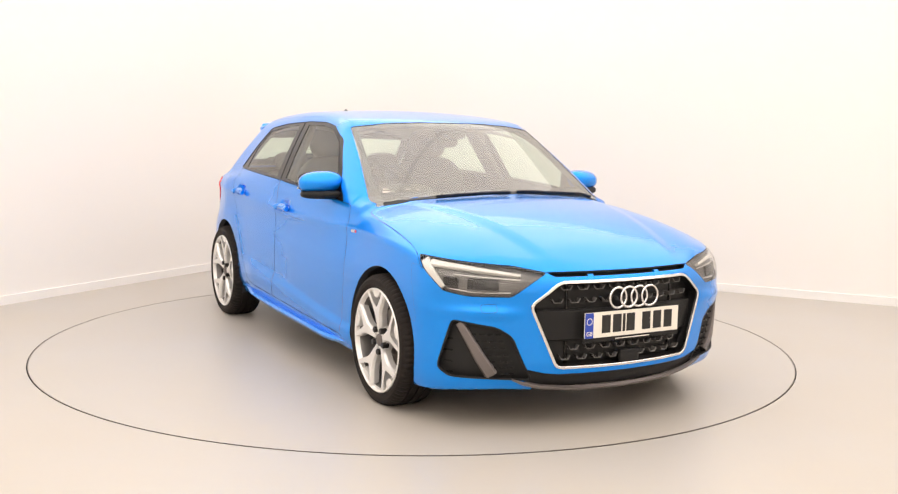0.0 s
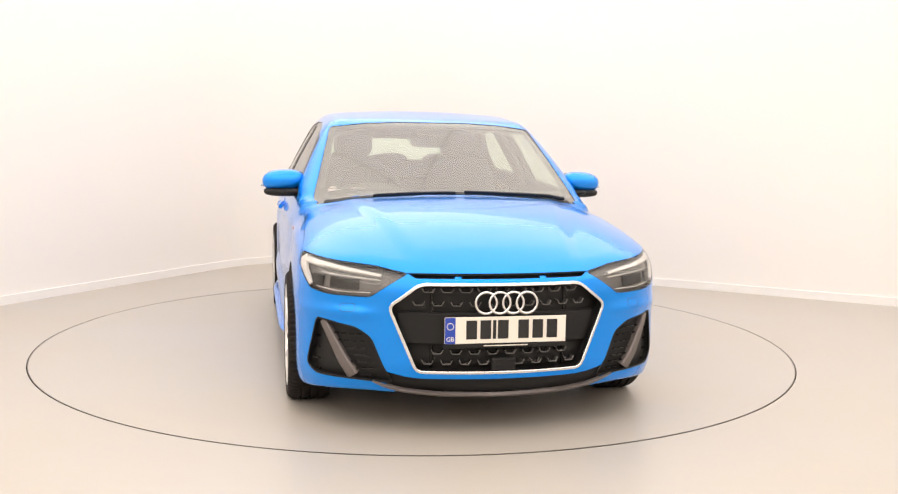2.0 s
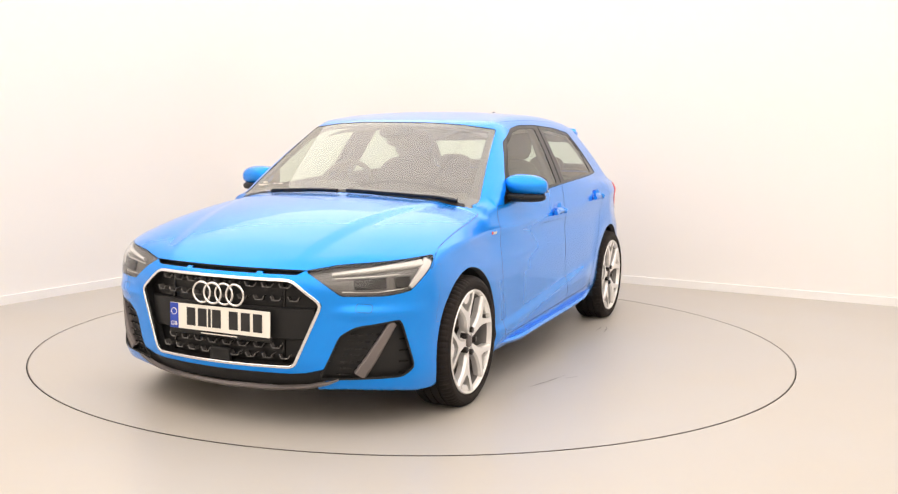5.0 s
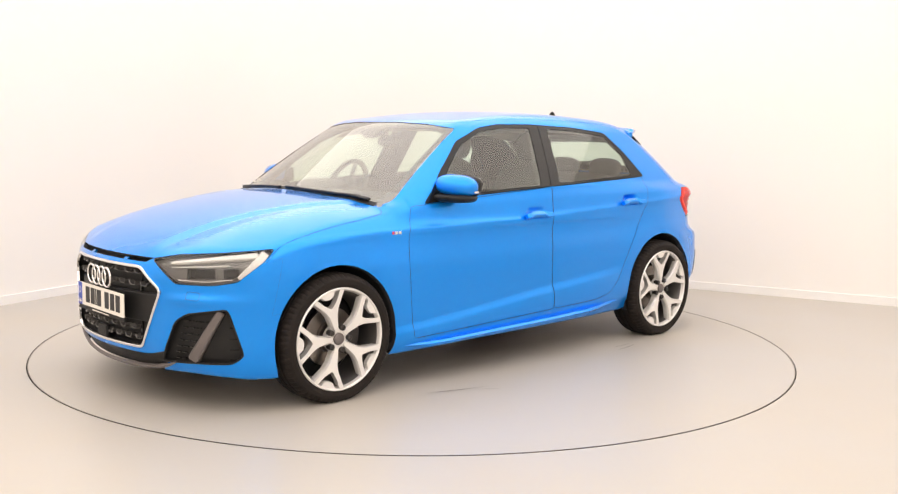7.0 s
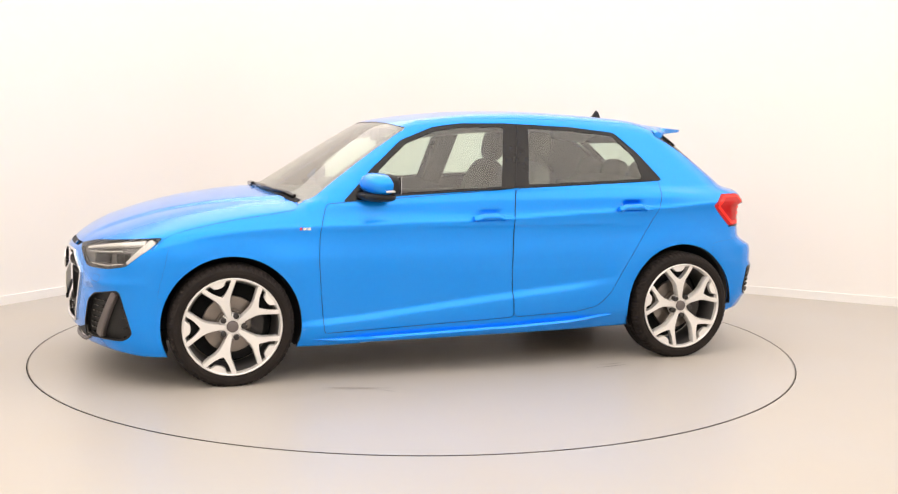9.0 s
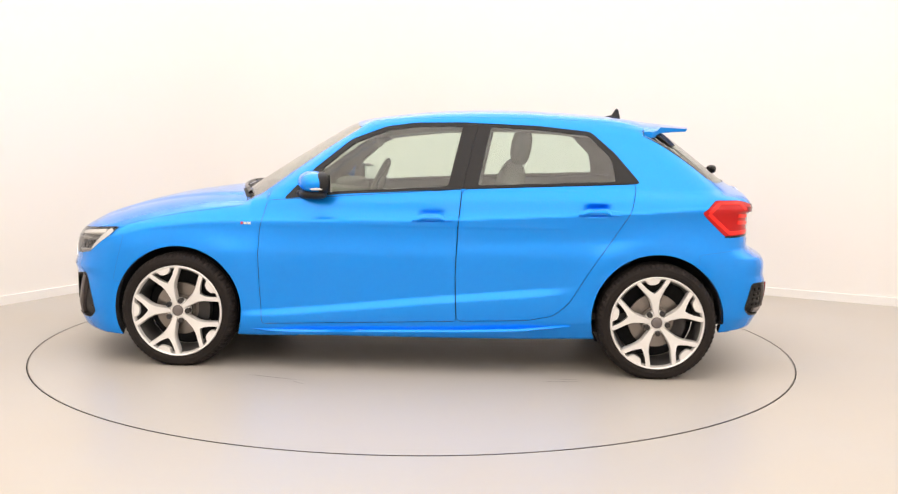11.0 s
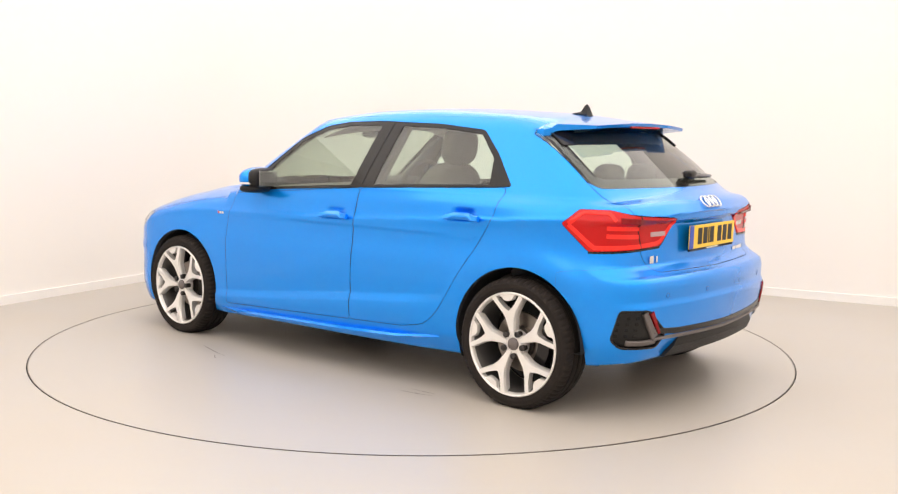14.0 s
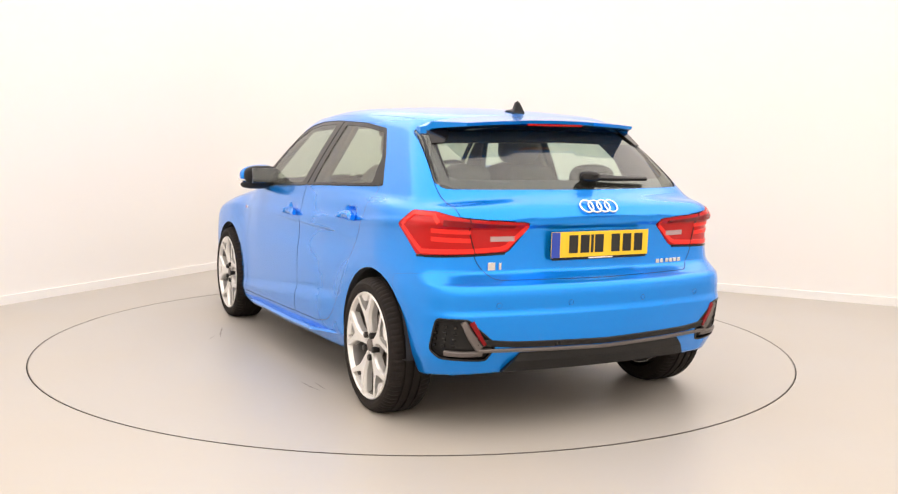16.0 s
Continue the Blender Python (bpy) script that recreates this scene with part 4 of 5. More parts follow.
# ---------------------------------------------------------------- front end
def front_end():
    c, n = on_front([(y, z) for y, z in rounded([(-0.345, 0.648), (0.345, 0.648), (0.470, 0.553), (0.356, 0.281), (-0.356, 0.281), (-0.470, 0.553)], 0.028, 4)])
    dense = along(np.concatenate([c, c[:1]]), 160)[:-1]
    c2, n2 = on_front([(p[1], p[2]) for p in dense])
    frame_ob = part("grille_frame", sweep(c2, n2, 0.013, 0.012, closed=True, lift=-0.003), CHROME, CAR, "satin chrome grille surround", smooth=False)

    # dark band that carries the number plate
    c, n = on_front(along([(0.435, 0.460), (0, 0.460), (-0.435, 0.460)], 30))
    part("plate_carrier", sweep(c, n, 0.135, 0.02, lift=-0.045), PLASTIC, CAR, "dark grey plate carrier band")
    # rows of open cups
    for z, first in ((0.622, 0.0), (0.566, 0.5), (0.362, 0.5), (0.318, 0.0)):
        lim = np.interp(z, [0.28, 0.553, 0.65], [0.335, 0.445, 0.33])
        for i in range(-6, 7):
            y = (i + first) * 0.0765
            if abs(y) + 0.03 > lim:
                continue
            q, nn = on_front([(y - 0.026, z + 0.010), (y - 0.016, z - 0.008), (y + 0.016, z - 0.008), (y + 0.026, z + 0.010)])
            part("grille_cup", sweep(q, [(0, 0, 1)] * 4, 0.030, 0.0045, lift=0.0), CUP, CAR, at=Matrix.Translation((-0.030, 0, 0)))
    for y in (0.30, -0.30):
        q, nn = on_front([(y, 0.645), (y, 0.53)])
        part("grille_post", sweep(q, nn, 0.014, 0.01, lift=-0.05), BLACK, CAR)
        q, nn = on_front([(y, 0.385), (y, 0.29)])
        part("grille_post", sweep(q, nn, 0.014, 0.01, lift=-0.05), BLACK, CAR)
    # emblem of four rings
    for i in range(4):
        y = 0.012 + (i - 1.5) * 0.058
        part("emblem_ring", torus(0.0445, 0.0055, 44, 10), CHROME, CAR, "chrome ring of the emblem", smooth=True, at=pose(2.080 + 0.002 * (i % 2), y, 0.576, 90, 0, 90))
    part("sensor_cover", box_bm(0.02, 0.105, 0.055, (2.062, 0.008, 0.312), 0.006), PLASTIC, CAR, "dark square radar cover")
    # number plate with its characters as bars
    pl = part("front_number_plate", box_bm(0.006, 0.522, 0.112, (2.098, 0.012, 0.462), 0.002), PLATE_WHITE, CAR, "white number plate with a blue band", at=pose(-0.022, 0, 0))
    part("plate_band", box_bm(0.004, 0.044, 0.110, (2.1008, -0.226, 0.462), 0.001), PLATE_BLUE, pl, "blue plate band")
    part("band_ring", torus(0.014, 0.0015, 24, 6), PLATE_WHITE, pl, "ring of pale marks", at=pose(2.1032, -0.226, 0.480, 90, 0, 90))
    letters = bpy.data.curves.new("band_letters", "FONT")
    letters.body, letters.size, letters.extrude, letters.align_x = "GB", 0.026, 0.0006, "CENTER"
    letters.materials.append(PLATE_WHITE)
    ob = new("band_letters", letters)
    ob.parent = pl
    ob.matrix_basis = pose(2.1035, -0.226, 0.418, 90, 0, 90)
    for k, y in enumerate((-0.135, -0.075, -0.037, 0.0, 0.088, 0.150, 0.212)):
        part("plate_bar", box_bm(0.003, 0.014 if k == 2 else 0.046, 0.079, (2.1012, y, 0.464), 0.0008), INK, pl)
    part("plate_line", box_bm(0.003, 0.19, 0.004, (2.1012, 0.012, 0.396), 0.0008), PLATE_WHITE, CAR, at=pose(-0.022, 0, 0))
    part("plate_holder", box_bm(0.012, 0.53, 0.024, (2.094, 0.012, 0.398), 0.003), PLASTIC, CAR, at=pose(-0.022, 0, 0))
    # splitter lip
    pts = along([(0.53, 0.232), (0.48, 0.212), (0.40, 0.192), (0.25, 0.178), (0, 0.173), (-0.25, 0.178), (-0.40, 0.192), (-0.48, 0.212), (-0.53, 0.232)], 50)
    c, n = on_front(pts)
    part("front_lip", sweep(c, n, 0.016, 0.016, lift=-0.006, taper=np.clip(4 * np.sin(np.linspace(0.08, math.pi - 0.08, 50)), 0.3, 1)), GREY, BUMPER, "satin grey splitter lip")


def corner_parts(sgn):
    flip = (lambda b: b) if sgn > 0 else flipped
    side = "left" if sgn > 0 else "right"
    vent = panel("corner_vent", "vent_front", PLASTIC, BUMPER, "black corner air vent", mirror=side, gap=0.0, depth=0.002, sink=0.026)
    c, n = on_front_corner(along([p for p in VENT_FRONT] + [VENT_FRONT[0]], 90)[:-1])
    part("vent_rim", flip(sweep(c, n, 0.009, 0.005, closed=True, lift=-0.004)), PLASTIC, BUMPER, "black vent rim")
    c, n = on_front(along([(0.735, 0.474), (0.70, 0.40), (0.655, 0.31), (0.612, 0.246)], 16))
    part("vent_blade", flip(sweep(c, n, 0.044, 0.026, lift=-0.026, taper=np.linspace(0.75, 1.25, 16))), GREY, BUMPER, "satin grey blade in the vent")
    for j, z in enumerate((0.425, 0.395, 0.365, 0.335, 0.305, 0.275, 0.245)):
        for k in range(4):
            y = 0.56 + 0.032 * k + (z - 0.33) * 0.35
            if y > 0.70 or y > 0.575 + (z - 0.22) * 0.60:
                continue
            c, n = on_front([(y - 0.010, z), (y + 0.010, z)])
            part("vent_cup", flip(sweep(c, n, 0.006, 0.010, lift=-0.024)), BLACK, BUMPER)
    for z in (0.40, 0.35, 0.30, 0.25):
        s0 = fc(1.83, 0.79, z)[0]
        c, n = on_front_corner([(s0 - 0.01, z), (s0 + 0.03, z)])
        part("vent_slat", flip(sweep(c, n, 0.006, 0.008, lift=-0.026)), BLACK, BUMPER)

    # headlamp
    lamp = panel("headlamp", "headlamp", LAMP_DARK, CAR, "dark headlamp housing with white light guides", mirror=side, gap=0.0, depth=0.001, sink=0.022)
    panel("lamp_lens", "headlamp", LENS, lamp, "clear lamp cover", mirror=side, gap=0.001, depth=0.008, sink=0.0)
    c, n = on_front_corner(along(list(HEADLAMP) + [HEADLAMP[0]], 80)[:-1])
    part("lamp_edge", flip(sweep(c, n, 0.0035, 0.018, closed=True, lift=-0.0185)), BLACK, lamp, "black lamp edge")
    guide = along([fc(1.925, 0.47, 0.680), fc(1.89, 0.55, 0.692), fc(1.80, 0.68, 0.712), fc(1.68, 0.785, 0.724)], 14)
    c, n = on_front_corner(guide)
    part("light_guide", flip(sweep(c, n, 0.024, 0.018, lift=-0.020, taper=np.linspace(0.5, 1.3, 14))), LAMP_WHITE, lamp, "white light guide strip")
    lower = along([fc(1.925, 0.47, 0.662), fc(1.87, 0.58, 0.672), fc(1.77, 0.71, 0.684)], 14)
    c, n = on_front_corner(lower)
    part("light_guide", flip(sweep(c, n, 0.005, 0.012, lift=-0.024)), LAMP_WHITE, lamp, "white light guide strip")
    hook = along([fc(1.640, 0.797, 0.730), fc(1.695, 0.797, 0.680), fc(1.765, 0.777, 0.618)], 10)
    c, n = on_front_corner(hook)
    part("light_hook", flip(sweep(c, n, 0.074, 0.014, lift=-0.018, taper=np.linspace(0.65, 0.42, 10))), LAMP_WHITE, lamp, "broad white corner light")
    for a, b in ((fc(1.90, 0.56, 0.640), fc(1.82, 0.67, 0.645)), (fc(1.79, 0.70, 0.645), fc(1.74, 0.75, 0.648))):
        c, n = on_front_corner(along([a, b], 8))
        part("lamp_module", flip(sweep(c, n, 0.046, 0.010, lift=-0.023)), BLACK, lamp, "dark lens module")
    c, n = on_front_corner(along([fc(1.93, 0.52, 0.605), fc(1.86, 0.66, 0.605), fc(1.78, 0.745, 0.618)], 10))
    part("lamp_trim", flip(sweep(c, n, 0.005, 0.006, lift=-0.021)), CHROME, lamp)


def bumper_details():
    for sgn in (1, -1):
        q, nn = on_front([(sgn * 0.185 + d, 0.681) for d in (-0.014, 0.0, 0.014)])
        part("slot_tab", sweep(q, nn, 0.022, 0.010, lift=-0.022), PAINT, BUMPER, "small blue tab in the bonnet slot")
        pts = rounded([(0.605, 0.560), (0.665, 0.556), (0.665, 0.522), (0.605, 0.526)], 0.012, 3)
        c, n = on_front(along(list(pts) + [pts[0]], 40)[:-1])
        bm = sweep(c, n, 0.0022, 0.0008, closed=True, lift=-0.0004)
        part("washer_cover_joint", bm if sgn > 0 else flipped(bm), DARK, BUMPER)
    for y in (0.52, 0.19, -0.19, -0.52):
        c, n = on_rear([(y, 0.565)])
        up = Vector(n[0]).to_track_quat("Z", "Y").to_matrix().to_4x4()
        part("parking_sensor", lathe([(0.0, 0.0015), (0.0095, 0.0015), (0.011, -0.002)], 20), PAINT, REAR_BUMPER, "small round parking sensor", at=Matrix.Translation(Vector(c[0])) @ up)
        part("sensor_joint", torus(0.0118, 0.0008, 24, 6), DARK, REAR_BUMPER, at=Matrix.Translation(Vector(c[0])) @ up)


front_end()
bumper_details()
for sgn in (1, -1):
    corner_parts(sgn)


# ---------------------------------------------------------------- rear end
def rear_end():
    # spoiler
    bm = bmesh.new()
    nu, nv = 40, 10
    grid = {}
    for i in range(nu + 1):
        for j in range(nv + 1):
            t = j / nv
            y = (0.592 - 0.135 * max(0, (t - 0.2) / 0.8)) * (-1 + 2 * i / nu)
            x0, x1 = -1.215, -1.512 + 0.21 * y * y + (0.016 if abs(y) < 0.20 else 0.0)
            x = x0 + (x1 - x0) * t
            z = 1.3655 - 0.100 * (-1.215 - x) - 0.102 * y * y - (0.026 * (abs(y) / 0.592) ** 8 if t < 0.4 else 0.0)
            thick = 0.012 + 0.030 * (1 - t)
            if j == 0:
                z -= 0.006
            grid[i, j, 0] = bm.verts.new((x, y, z + 0.003))
            grid[i, j, 1] = bm.verts.new((x + 0.008, y, z - thick))
    for i in range(nu):
        for j in range(nv):
            bm.faces.new((grid[i, j, 0], grid[i + 1, j, 0], grid[i + 1, j + 1, 0], grid[i, j + 1, 0]))
            bm.faces.new((grid[i, j, 1], grid[i, j + 1, 1], grid[i + 1, j + 1, 1], grid[i + 1, j, 1]))
        for j in (0, nv):
            bm.faces.new((grid[i, j, 0], grid[i + 1, j, 0], grid[i + 1, j, 1], grid[i, j, 1]))
    for j in range(nv):
        for i in (0, nu):
            bm.faces.new((grid[i, j, 0], grid[i, j + 1, 0], grid[i, j + 1, 1], grid[i, j, 1]))
    bmesh.ops.recalc_face_normals(bm, faces=bm.faces)
    sp = part("roof_spoiler", bm, PAINT, TAILGATE_OB, "blue roof spoiler over the rear window", smooth=False)
    part("brake_light_strip", box_bm(0.012, 0.30, 0.010, (-1.478, 0, 1.319), 0.003), RED, TAILGATE_OB, "dark red high brake light")
    for sgn in (1, -1):
        c, n = on_rear(along([(0.520, 1.305), (0.535, 1.270), (0.560, 1.228)], 14))
        bm = sweep(c, n, 0.110, 0.006, lift=-0.003, taper=np.linspace(1.0, 0.55, 14))
        part("spoiler_fin", bm if sgn > 0 else flipped(bm), BLACK, TAILGATE_OB, "gloss black side fin")
    # rings, plate, badges
    for i in range(4):
        y = (i - 1.5) * 0.043
        c, n = on_rear([(y, 0.962)])
        up = Vector(n[0]).to_track_quat("Z", "Y").to_matrix().to_4x4()
        part("emblem_ring", torus(0.032, 0.0045, 40, 10), CHROME, TAILGATE_OB, "chrome ring of the emblem", smooth=True,
             at=Matrix.Translation(Vector(c[0]) + Vector(n[0]) * (0.006 + 0.0015 * (i % 2))) @ up)
    tilt = Matrix.Translation((-1.860, -0.008, 0.803)) @ pose(0, 0, 0, 0, -1, 0)
    pl = part("rear_number_plate", box_bm(0.006, 0.515, 0.112, (0, 0, 0), 0.002), PLATE_YELLOW, TAILGATE_OB, "yellow number plate", at=tilt)
    part("plate_band", box_bm(0.004, 0.042, 0.110, (-0.0028, 0.236, 0), 0.001), PLATE_BLUE, pl, "blue plate band")
    for k, y in enumerate((0.145, 0.085, 0.047, 0.010, -0.078, -0.140, -0.202)):
        part("plate_bar", box_bm(0.003, 0.014 if k == 2 else 0.046, 0.079, (-0.0030, y, 0.002), 0.0008), INK, pl)
    part("plate_holder", box_bm(0.012, 0.50, 0.014, (0.003, 0, -0.060), 0.003), PLASTIC, pl)
    part("plate_line", box_bm(0.003, 0.13, 0.006, (-0.004, 0, -0.060), 0.0008), PLATE_WHITE, pl)
    for y0, w, h in ((0.508, 0.036, 0.034), (0.470, 0.012, 0.030)):
        c, n = on_rear([(y0, 0.716)])
        part("model_badge", box_bm(0.005, w, h, tuple(c[0] + n[0] * 0.004), 0.0015), CHROME, TAILGATE_OB, "small chrome badge")
    for k in range(6):
        y0 = -0.352 - 0.0265 * k - (0.008 if k > 1 else 0)
        c, n = on_rear([(y0, 0.706)])
        part("engine_badge", box_bm(0.005, 0.019, 0.019, tuple(c[0] + n[0] * 0.004), 0.0015), CHROME, TAILGATE_OB, "small chrome badge")
    # wiper
    c, n = on_rear([(-0.02, 1.062)])
    part("rear_wiper_hub", blob(0.05, 0.11, 0.05, tuple(c[0] + n[0] * 0.02 + np.array([0, -0.02, 0.012])), 2.6), BLACK, TAILGATE_OB, "black wiper pivot", smooth=True)
    pts = along([(-0.02, 1.075), (-0.2, 1.066), (-0.40, 1.060)], 12)
    c, n = on_rear(pts)
    part("rear_wiper_arm", sweep(c, n, 0.030, 0.014, lift=0.012, taper=np.linspace(1.2, 0.35, 12)), BLACK, TAILGATE_OB, "black rear wiper")
    # lower trim: black strip, grey strip, valance
    c, n = on_rear(along([(0.62, 0.415), (0.45, 0.398), (0, 0.388), (-0.45, 0.398), (-0.62, 0.415)], 40))
    part("bumper_strip", sweep(c, n, 0.028, 0.010, lift=-0.006), BLACK, REAR_BUMPER, "gloss black strip")
    c, n = on_rear(along([(0.61, 0.377), (0.45, 0.374), (0, 0.364), (-0.45, 0.374), (-0.61, 0.377)], 40))
    part("bumper_strip", sweep(c, n, 0.016, 0.014, lift=-0.006), GREY, REAR_BUMPER, "satin grey strip")
    bm = bmesh.new()
    rows = []
    for u in np.linspace(-1, 1, 25):
        row = []
        for y, dx, z in ((0.42, 0.000, 0.360), (0.45, 0.000, 0.322), (0.485, 0.026, 0.274), (0.485, 0.14, 0.274), (0.42, 0.14, 0.360)):
            row.append(bm.verts.new((-1.935 + 0.17 * (y * u) ** 2 + dx, y * u, z)))
        rows.append(row)
    for a, b in zip(rows[:-1], rows[1:]):
        for k in range(5):
            bm.faces.new((a[k], b[k], b[(k + 1) % 5], a[(k + 1) % 5]))
    bm.faces.new(rows[0])
    bm.faces.new(rows[-1][::-1])
    bmesh.ops.recalc_face_normals(bm, faces=bm.faces)
    part("rear_valance", bm, PLASTIC, REAR_BUMPER, "black plastic rear valance")


def rear_corner_parts(sgn):
    flip = (lambda b: b) if sgn > 0 else flipped
    side = "left" if sgn > 0 else "right"
    lamp = panel("tail_lamp", "taillamp", RED, CAR, "angular red tail lamp", mirror=side, gap=0.002, depth=0.02, sink=-0.001)
    c, n = on_rear_corner(along([rc(-1.555, 0.82, 0.882), rc(-1.612, 0.79, 0.934), rc(-1.69, 0.72, 0.934), rc(-1.71, 0.70, 0.90)], 12))
    part("lamp_segment", flip(sweep(c, n, 0.018, 0.004, lift=0.0)), RED_BRIGHT, lamp, "brighter red light bar")
    c, n = on_rear_corner(along([rc(-1.555, 0.82, 0.878), rc(-1.66, 0.78, 0.778), rc(-1.80, 0.61, 0.782), rc(-1.835, 0.48, 0.790), rc(-1.85, 0.37, 0.888)], 26))
    part("lamp_segment", flip(sweep(c, n, 0.020, 0.004, lift=0.0)), RED_BRIGHT, lamp, "brighter red light bar")
    for z0, z1 in ((0.868, 0.862), (0.832, 0.826)):
        c, n = on_rear_corner(along([rc(-1.69, 0.735, z0), rc(-1.78, 0.60, z1)], 10))
        part("lamp_segment", flip(sweep(c, n, 0.020, 0.004, lift=0.0)), RED_BRIGHT, lamp, "brighter red light bar")
    c, n = on_rear_corner(along([rc(-1.825, 0.545, 0.832), rc(-1.845, 0.44, 0.832)], 8))
    part("reverse_lens", flip(sweep(c, n, 0.022, 0.004, lift=0.0)), WHITE_LENS, lamp, "pale reversing light")
    # dark red strip that paints a shadow along the top of the lens
    c, n = on_rear_corner(along([rc(-1.725, 0.685, 0.902), rc(-1.79, 0.58, 0.893), rc(-1.838, 0.42, 0.886)], 12))
    part("lamp_shadow_strip", flip(sweep(c, n, 0.026, 0.003, lift=0.0)), REFLECTOR, lamp, "dark red strip painted as shadow on the upper lens")
    c, n = on_rear_corner(along([rc(-1.645, 0.795, 0.757), rc(-1.69, 0.75, 0.758), rc(-1.80, 0.60, 0.764), rc(-1.838, 0.48, 0.770)], 16))
    part("lamp_seal", flip(sweep(c, n, 0.010, 0.006, lift=-0.003)), BLACK, lamp, "dark lower lamp edge")
    c, n = on_rear(along([(0.612, 0.925), (0.598, 0.84), (0.575, 0.762)], 10))
    part("lamp_joint", flip(sweep(c, n, 0.005, 0.004, lift=0.0)), BLACK, lamp, "dark joint line")
    panel("corner_vent", "vent_rear", PLASTIC, REAR_BUMPER, "black rear corner vent", mirror=side, gap=0.0, depth=0.002, sink=0.014)
    c, n = on_rear_corner(along(list(VENT_REAR) + [VENT_REAR[0]], 70)[:-1])
    part("vent_rim", flip(sweep(c, n, 0.010, 0.012, closed=True, lift=-0.009)), BLACK, REAR_BUMPER, "black vent rim")
    c, n = on_rear(along([(0.672, 0.500), (0.640, 0.440), (0.60, 0.385)], 12))
    part("vent_blade", flip(sweep(c, n, 0.030, 0.016, lift=-0.012, taper=np.linspace(0.9, 1.3, 12))), GREY, REAR_BUMPER, "satin grey blade")
    c, n = on_rear(along([(0.640, 0.500), (0.605, 0.440), (0.580, 0.402)], 10))
    part("reflector", flip(sweep(c, n, 0.020, 0.016, lift=-0.008, taper=np.linspace(1.2, 0.7, 10))), REFLECTOR, REAR_BUMPER, "dark red reflector")
    c, n = on_rear_corner(along([rc(-1.82, 0.745, 0.362), rc(-1.87, 0.68, 0.358), rc(-1.90, 0.61, 0.360)], 10))
    part("vent_foot", flip(sweep(c, n, 0.024, 0.012, lift=-0.010)), GREY, REAR_BUMPER, "satin grey lower vent trim")
    for j, z in enumerate((0.475, 0.448, 0.421, 0.394)):
        for k in range(3):
            s0 = rc(-1.795 - 0.02 * k, 0.765 - 0.012 * k, z)[0] + 0.004 - 0.022 * k + 0.004 * j
            c, n = on_rear_corner([(s0 - 0.007, z), (s0 + 0.007, z)])
            part("vent_cup", flip(sweep(c, n, 0.012, 0.008, lift=-0.013)), BLACK, REAR_BUMPER)


rear_end()
for sgn in (1, -1):
    rear_corner_parts(sgn)


